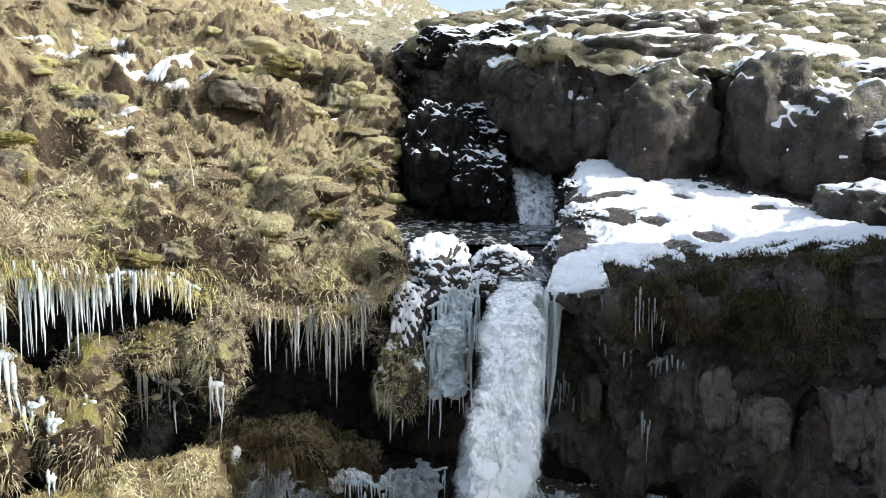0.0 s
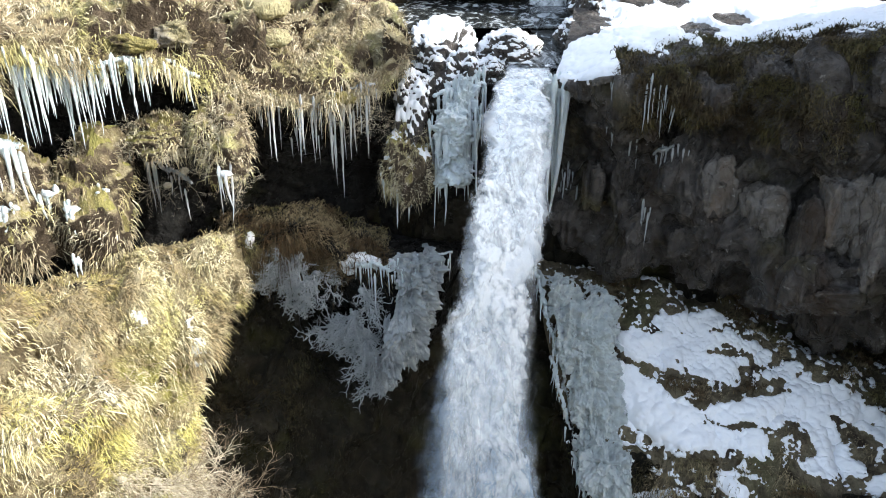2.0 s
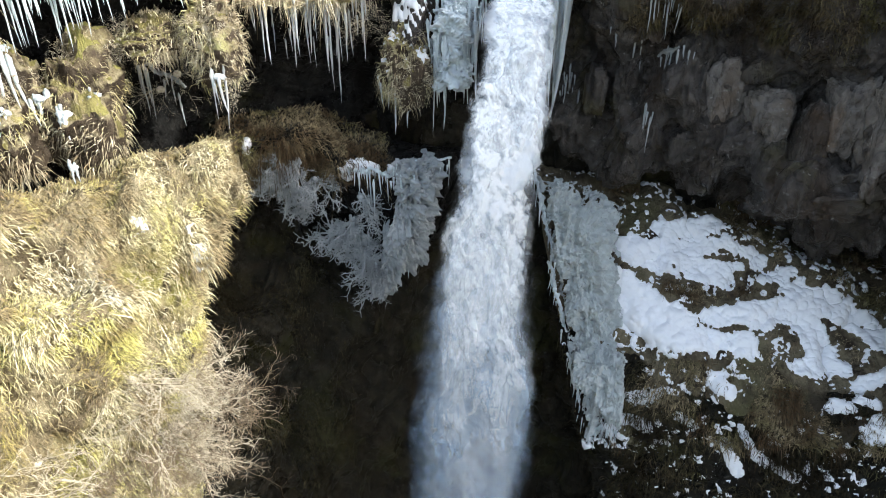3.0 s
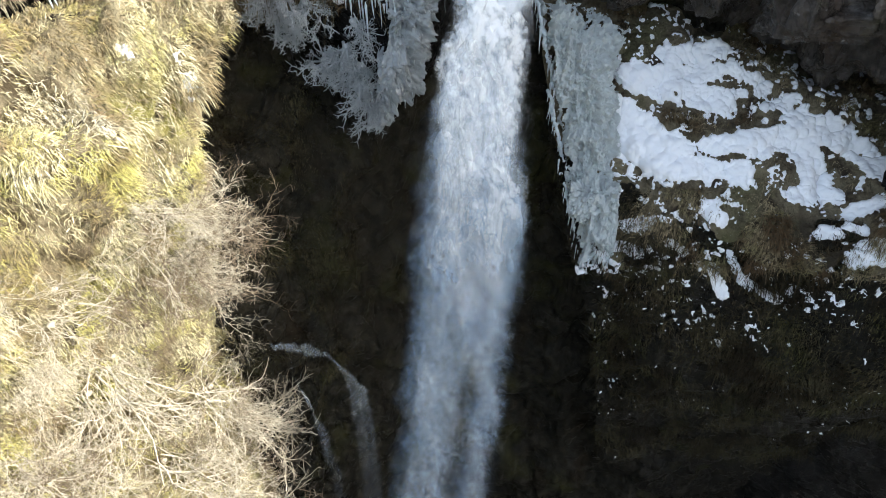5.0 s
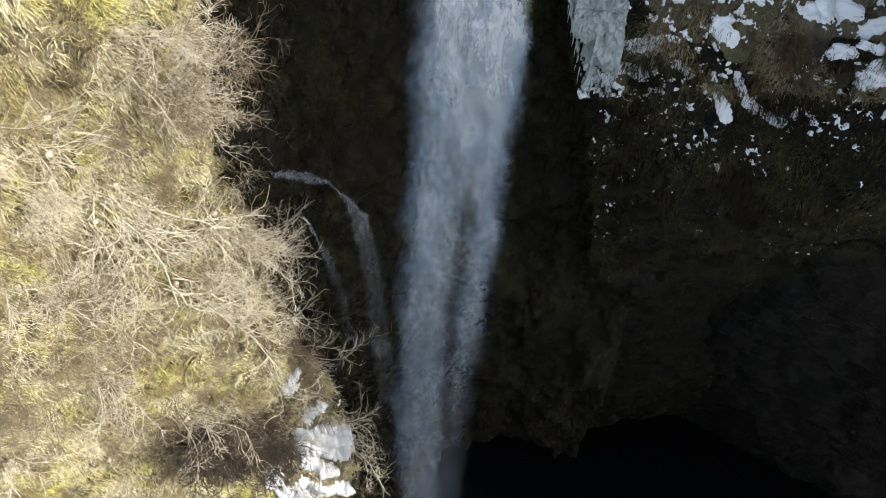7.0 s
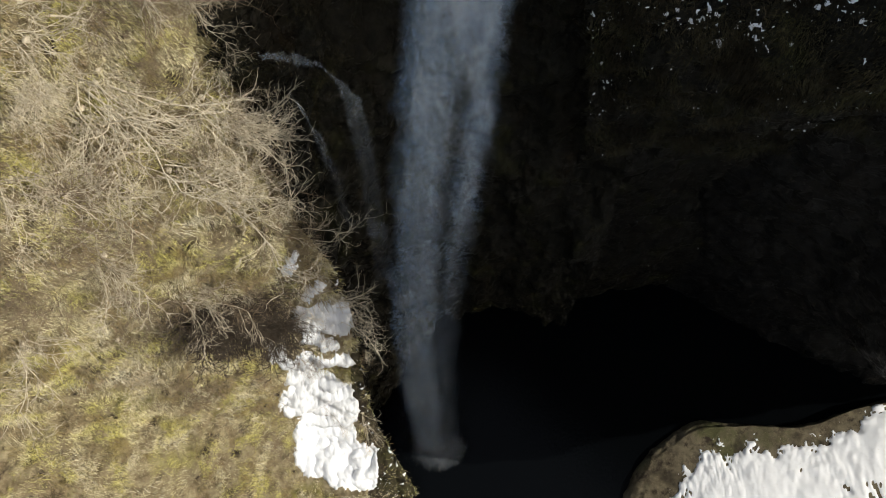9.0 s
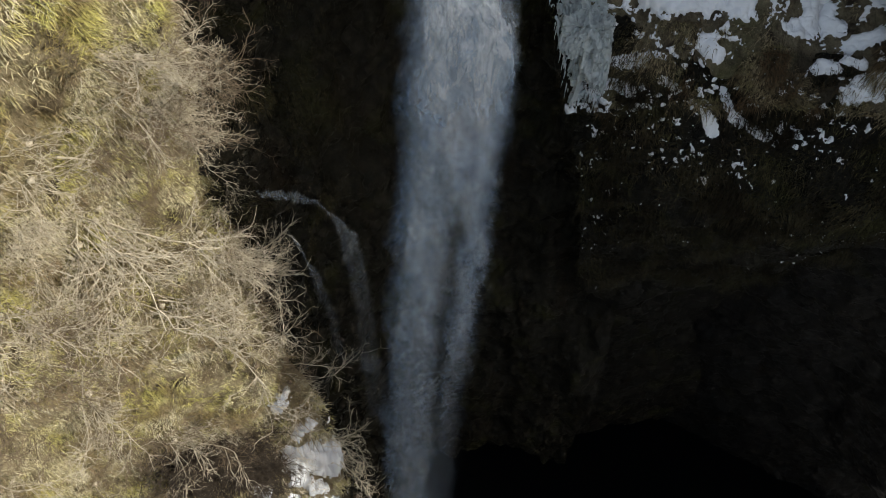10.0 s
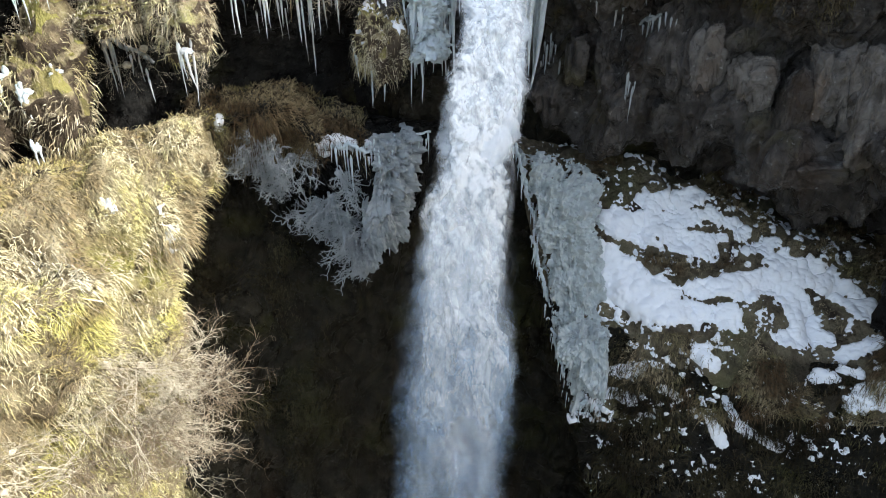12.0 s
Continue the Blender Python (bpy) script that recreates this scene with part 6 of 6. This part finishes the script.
def torn_water(name, parent, seed, out, wide, material, label):
    g, u = waterfall_grid(FALL[0], FALL[1], 150, 700, 0.30, out)
    mid = g.mean(1, keepdims=True)
    g[..., 0] = mid[..., 0] + (g[..., 0] - mid[..., 0]) * wide
    p = g.reshape(-1, 3)
    q = p * (1, 1, 0.4)
    g[..., 1] -= (0.22 * fbm(q, 0.5, 4, seed, 0.55)).reshape(u.shape)
    g[..., 0] += (0.26 * fbm(q, 0.5, 5, seed + 11, 0.65)).reshape(u.shape)
    g[..., 2] = np.maximum(g[..., 2], -4.9)
    water_part(name, g, u, parent, material, label)


waterfall = thing("waterfall", (0, 0, 0), "white waterfall plunging in one free jet into the ravine", "waterfall", kind="structure")
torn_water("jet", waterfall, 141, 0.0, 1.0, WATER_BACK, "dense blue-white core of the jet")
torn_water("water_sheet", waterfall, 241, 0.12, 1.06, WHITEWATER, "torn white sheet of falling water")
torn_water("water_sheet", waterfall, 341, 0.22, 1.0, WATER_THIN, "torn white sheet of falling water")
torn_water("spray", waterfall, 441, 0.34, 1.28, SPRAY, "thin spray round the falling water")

# the foam where it strikes the pool
r, a = np.meshgrid(np.linspace(0, 1, 40), np.linspace(0, 2 * np.pi, 72))
g = np.stack([-0.2 + 1.5 * r * np.cos(a), 1.7 + 1.1 * r * np.sin(a), -4.78 + 0.45 * (1 - r ** 2)], -1)
g[..., 2] += 0.15 * fbm(g.reshape(-1, 3), 0.4, 4, 461).reshape(r.shape) * (1 - r)
water_part("splash", g, 0.5 * (1 - r), waterfall, WHITEWATER, "churned white foam on the pool", np.zeros(r.shape))

# the thin side jet that springs from the wall
SIDE_JET_A = [(-2.61, 6.2, 13.56), (-2.21, 6.1, 13.73), (-1.82, 6.0, 13.72), (-1.57, 5.9, 13.37), (-1.48, 5.75, 12.85), (-1.44, 5.5, 11.89), (-1.45, 5.3, 10.66), (-1.56, 5.1, 8.9), (-1.43, 4.9, 10.09), (-1.53, 4.6, 7.47)]
SIDE_JET_B = [(-2.36, 6.15, 13.48), (-2.25, 5.95, 12.94), (-2.14, 5.8, 12.35), (-2.06, 5.65, 11.71), (-1.93, 5.4, 10.88), (-1.92, 5.2, 9.45), (-1.58, 4.9, 10.1)]
for k, line in enumerate((SIDE_JET_A, SIDE_JET_B)):
    g = np.stack([spline(line, 260) + (0.0, 0.0, 0.0), spline(line, 260) + (0.10 + (0.55 - 0.35 * k) * np.linspace(0, 1, 260) ** 0.7)[:, None] * (np.array((0.1, -0.2, -1.3)) + np.clip(np.linspace(0, 3.5, 260) - 0.5, 0, 1)[:, None] * (0.9, 0.0, 1.45))], 1)
    w = np.linspace(0, 1, 40)[None, :, None]
    g = g[:, :1] * (1 - w) + g[:, 1:] * w
    p = g.reshape(-1, 3)
    g = g + (0.06 * fbm(p * (1, 1, 0.4), 0.10, 4, 401 + k)).reshape(260, 40, 1) * (0.5, 1, 0.2)
    water_part("side_jet", g, np.linspace(0, 1, 40)[None] * np.ones((260, 1)), waterfall, VEIL, "thin side jet springing from the wall",
               np.clip(np.linspace(0, 1.4, 260), 0.25 * k, 0.85)[:, None] * np.ones((1, 40)))


# ---- bushes ----
def grow(rng, start, way, length, radius, level, out, spread, sag):
    n = 6
    pts, d, p = [start], way / np.linalg.norm(way), start
    for k in range(n):
        d = d + rng.normal(0, 0.22, 3) + (0, 0, sag)
        d /= np.linalg.norm(d)
        p = p + d * length / n
        pts.append(p)
    out.append(tube(pts, radius * np.linspace(1, 0.45, n + 1), 4 if level else 5))
    if level < 3:
        for k in range((6, 4, 3)[level]):
            i = int(rng.integers(1, n + 1))
            side = np.cross(d, rng.normal(0, 1, 3))
            side /= np.linalg.norm(side) + 1e-9
            grow(rng, pts[i], d * 0.8 + side * spread, length * (0.35 + 0.3 * rng.random()), radius * 0.66, level + 1, out, spread, sag)


def branch_shape(seed, spread, sag, thick):
    """One branch with forking twigs, one metre long, along +x."""
    out = []
    grow(np.random.default_rng(seed), np.zeros(3), np.array([1.0, 0, 0]), 1.0, thick, 0, out, spread, sag)
    v, f = joined(out)
    return mesh_from(v, f)


BRANCH_SHAPES = {}


def bush(row, seed, material, label, radius=0.015, spread=0.7, sag=0.0, group="bare bushes"):
    """A leafless bush that leans from its foot to its tip: several branches with forking twigs."""
    rng = np.random.default_rng(seed)
    a, b = np.array(row[:3]), np.array(row[3:6])
    top = thing("bush", a, label, "bush", group)
    reach = np.linalg.norm(b - a)
    thick = 0.035 if material is ICE_GREY else 0.62 * radius
    key = (material.name, spread, sag, radius)
    if key not in BRANCH_SHAPES:
        BRANCH_SHAPES[key] = [branch_shape(40 + k, spread, sag * 1.5, thick) for k in range(6)]
        for me in BRANCH_SHAPES[key]:
            me.materials.append(material)
    v, f, n = ball((0, 0, 0), (0.05, 0.05, 0.04), 2, seed % 50, 0.4)
    part("root_crown", mesh_from(v, f), material, top)
    for k in range(int(row[6])):
        way = (b - a) / reach + rng.normal(0, 0.30, 3)
        ob = new("branch", BRANCH_SHAPES[key][int(rng.integers(6))])
        ob.parent = top
        size = reach * (0.6 + 0.5 * rng.random())
        turn = Vector(way).to_track_quat("X", "Z").to_matrix().to_4x4() @ Matrix.Rotation(6.28 * rng.random(), 4, "X")
        ob.matrix_basis = Matrix.Translation(rng.normal(0, 0.08, 3) * reach - 0.05 * (b - a)) @ turn @ Matrix.Diagonal((size, size, size, 1))
    return top


def shortened(row, share):
    a, b = np.array(row[:3]), np.array(row[3:6])
    return (*a, *(a + share * (b - a)), row[6])


for k, row in enumerate(BUSHES):
    bush(shortened(row, 0.72), 900 + k, BARK, "leafless pale-barked bush on the sunlit bank")
for k, row in enumerate(BUSHES_LOW):
    bush(shortened(row, 0.85), 930 + k, BARK, "leafless pale-barked bush low on the sunlit bank")
for k, row in enumerate(FROST_BUSHES):
    bush(row, 960 + k, ICE_GREY, "bush coated in grey-white ice", 0.016, 1.3, -0.05, "frozen bushes")
rng = np.random.default_rng(78)
for k, row in enumerate(HUMPS):
    for m in range(4):
        way = rng.normal(0, 1, 3) * (1, 0.5, 0.8) + (0, -0.7, -0.2)
        way /= np.linalg.norm(way)
        foot = np.array(row[:3]) + 0.75 * way * row[3:]
        bush((*foot, *(foot + way * 0.35), 4), 1200 + 9 * k + m, BARK, "bare twigs growing from a turf hump", 0.006, 1.0, -0.02, "hump twigs")
# brambles added where the sunlit bank only has a shadow
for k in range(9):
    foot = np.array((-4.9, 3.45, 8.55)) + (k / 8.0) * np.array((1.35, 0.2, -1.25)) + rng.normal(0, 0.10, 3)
    bush((*foot, *(foot + (0.55, -0.30, 0.55) + rng.normal(0, 0.15, 3)), 24), 1300 + k, BARK_SHADOW, "made-up near-black bramble standing for a shadow on the bank", 0.024, 1.0, 0.0, "dark brambles")
for k, row in enumerate(TWIGS):
    bush(row, 980 + k, BARK, "bare roots and twigs hanging from the turf", 0.006, 0.9, -0.04, "hanging twigs")

# brambles scattered over the sunlit bank, growing out and then down the slope
rng = np.random.default_rng(77)
cells = np.argwhere((bank[..., 0] > -6.8) & (bank[..., 1] > 1.6) & (bank[..., 2] < 16.3))
for k in range(120):
    i, j = cells[int(rng.integers(len(cells)))]
    foot = bank[i, j]
    lean = np.array([0.55, -0.25, -0.25]) + rng.normal(0, 0.3, 3)
    tip = foot + lean / np.linalg.norm(lean) * (0.5 + 0.7 * rng.random())
    if k % 4:
        bush((*foot, *tip, 3 + k % 3), 1100 + k, BARK_DARK, "tangled brown bramble on the sunlit bank", 0.010, 0.8, -0.03, "brambles")
    else:
        bush((*foot, *tip, 3), 1100 + k, BARK, "thin pale leafless shrub on the sunlit bank", 0.010, 0.6, -0.02, "small shrubs")

# ---- turf humps under the fringe ----
hump_points = []
for k, row in enumerate(HUMPS):
    v, f, n = ball(row[:3], row[3:], 5, 400 + 5 * k, 0.62)
    top = thing("turf_hump", row[:3], "overgrown hump of dead grass and moss on the rock wall", "hump", "turf humps")
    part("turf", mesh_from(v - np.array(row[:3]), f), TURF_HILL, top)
    high = n[:, 2] + 0.6 * fbm(v, 0.3, 3, 46 + k) > 0.45
    keep = high[f].all(1)
    used, back = np.unique(f[keep], return_inverse=True)
    tagged(part("moss", mesh_from((v + 0.012 * n - np.array(row[:3]))[used], back.reshape(-1, 3)), MOSS, top), "thin yellow-green moss", kind="stuff")
    hump_points.append((v, n))
    if k == 4:
        snow_layer("snow_cap", v, f, n, n[:, 2] - 0.55 + 0.6 * fbm(v, 0.25, 3, 44), 0.04, "snow on an overgrown hump beside the fall")

# ---- grass ----
v, f, n, w = grid_arrays(bank)
inside = (v[:, 0] > -9) * (v[:, 1] > -1.0) * (streak_field(v, BANK_FOOT_SNOW, 0.16, 0.8, 21, 0.15, 0.5) < -0.5) * np.where(shade_side.ravel(), 0.12, 1.0)
grass("bank_grass", v, n, w * inside * np.clip(0.5 + 1.6 * fbm(v, 0.55, 3, 31), 0.16, 2), 330000, 0.20, 0.0044, BLADES_BANK,
      "long pale dead grass combed down the sunlit bank", 1001, 0.55, 0.35, (0.25, 0, -0.15))
grass("pale_straw", v, n, w * inside * np.clip(0.1 + 2.5 * fbm(v, 0.8, 3, 38), 0, 2), 30000, 0.28, 0.006, BLADES_PALE,
      "bleached straw lying in tufts on the sunlit bank", 1011, 0.6, 0.35, (0.35, -0.1, -0.2))
v, f, n, w = grid_arrays(hill)
inside = (v[:, 0] > -16) * (v[:, 1] < 24) * np.clip(2.0 * n[:, 2], 0.30, 1)
grass("hill_grass", v, n, w * inside * np.clip(0.6 + 1.4 * fbm(v, 0.5, 3, 32), 0.15, 2) * np.clip(0.8 + 1.6 * fbm(v, 1.1, 3, 36), 0.22, 1) / np.maximum(v[:, 1] - 4, 3), 270000, 0.17, 0.0050, BLADES_HILL,
      "dead tussock grass on the hillside", 1002, 0.45, 0.7)
rim = np.exp(-((np.arange(hill.shape[0]) / 26.0) ** 2))[:, None] * np.ones(hill.shape[1])[None]
grass("fringe_grass", v, n, w * inside * rim.ravel(), 16000, 0.34, 0.005, BLADES_HILL, "grass fringe hanging over the rock edge", 1003, 0.9, 0.5)
v, f, n, w = grid_arrays(shelf)
grass("shelf_grass", v, n, w * (v[:, 0] < -0.9) * (v[:, 2] > 17.4), 9000, 0.34, 0.005, BLADES_SHADE, "limp grass hanging from the shelf", 1004, 0.9, 0.5)
v, f, n, w = grid_arrays(bank_right)
tuft = np.clip(fbm(v, 0.7, 3, 33) + 0.1, 0, 1) * (v[:, 2] > 8) * (v[:, 0] > 2.6) * (streak_field(v, BANK_SNOW_UPPER + BANK_SNOW_MIDDLE, 0.30, 0.65, 6) < -0.9)
grass("shaded_grass", v, n, w * tuft, 45000, 0.26, 0.005, BLADES_SHADE, "limp brown grass on the shaded bank", 1005, 0.8, 0.5)
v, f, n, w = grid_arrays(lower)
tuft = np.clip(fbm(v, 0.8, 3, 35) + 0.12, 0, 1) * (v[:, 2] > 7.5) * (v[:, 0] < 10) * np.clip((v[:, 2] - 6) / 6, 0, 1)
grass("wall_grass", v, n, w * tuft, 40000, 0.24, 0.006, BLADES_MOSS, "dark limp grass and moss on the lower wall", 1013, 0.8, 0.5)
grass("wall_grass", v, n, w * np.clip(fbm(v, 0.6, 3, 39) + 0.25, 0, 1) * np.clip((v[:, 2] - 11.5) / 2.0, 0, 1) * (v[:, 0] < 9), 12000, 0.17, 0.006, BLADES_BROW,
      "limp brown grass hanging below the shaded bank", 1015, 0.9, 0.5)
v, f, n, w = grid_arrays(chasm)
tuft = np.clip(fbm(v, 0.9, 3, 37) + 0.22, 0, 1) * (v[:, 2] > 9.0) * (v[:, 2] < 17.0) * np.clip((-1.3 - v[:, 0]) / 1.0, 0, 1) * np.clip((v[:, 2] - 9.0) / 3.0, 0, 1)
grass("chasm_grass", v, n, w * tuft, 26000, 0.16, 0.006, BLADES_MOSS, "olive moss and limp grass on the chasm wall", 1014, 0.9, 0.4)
v, f, n, w = grid_arrays(plateau)
grass("plateau_grass", v, n, w * (v[:, 1] < 30), 25000, 0.16, 0.008, BLADES_HILL, "short dead grass between the snow", 1006, 0.3, 0.8)
grass("tussock_grass", hummock_v, hummock_n, np.clip(hummock_n[:, 2] + 0.3, 0, 1), 60000, 0.15, 0.006, BLADES_HILL, "dead grass on the tussocks", 1009, 0.6, 0.6)
v = np.concatenate([a for a, b in hump_points])
n = np.concatenate([b for a, b in hump_points])
grass("hump_grass", v, n, np.ones(len(v)), 15000, 0.15, 0.005, BLADES_HILL, "dead grass on the turf humps", 1007, 0.8, 0.6)
grass("hummock_grass", plateau_v, plateau_n, np.clip(plateau_n[:, 2] + 0.2, 0, 1), 30000, 0.12, 0.008, BLADES_HILL, "short grass on the plateau hummocks", 1012, 0.4, 0.8)
v, f, n, w = grid_arrays(ledge)
depth = (np.arange(ledge.shape[0]) / ledge.shape[0])[:, None] * np.ones(ledge.shape[1])[None]
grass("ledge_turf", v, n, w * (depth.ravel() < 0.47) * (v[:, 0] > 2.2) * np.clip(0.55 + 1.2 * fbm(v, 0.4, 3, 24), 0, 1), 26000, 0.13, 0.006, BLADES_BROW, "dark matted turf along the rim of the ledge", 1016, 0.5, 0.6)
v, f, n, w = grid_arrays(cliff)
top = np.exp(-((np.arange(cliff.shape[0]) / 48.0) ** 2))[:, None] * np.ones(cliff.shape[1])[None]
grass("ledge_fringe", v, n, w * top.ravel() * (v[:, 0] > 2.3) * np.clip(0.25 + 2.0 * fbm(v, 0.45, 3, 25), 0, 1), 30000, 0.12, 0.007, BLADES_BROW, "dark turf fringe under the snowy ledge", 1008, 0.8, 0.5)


# ---- small things on the bank and the hill ----
def stick(a, b, radius, label):
    a, b = np.array(a), np.array(b)
    u = np.linspace(0, 1, 14)[:, None]
    rng = np.random.default_rng(5)
    line = (b - a) * u + 0.02 * np.cumsum(rng.normal(0, 0.3, (14, 3)), 0) * u
    v, f = tube(line, radius * np.linspace(1, 0.5, 14), 7)
    me = mesh_from(v, f)
    me.materials.append(BARK)
    ob = tagged(new("dead_stick", me), label, "stick")
    ob.location = a


stick(STICK_ROWS[0][:3], STICK_ROWS[0][3:], 0.016, "bleached dead stick lying on the sunlit bank")
stick(STICK_ROWS[1][:3], STICK_ROWS[1][3:], 0.012, "thin dry stalk standing in the hillside turf")
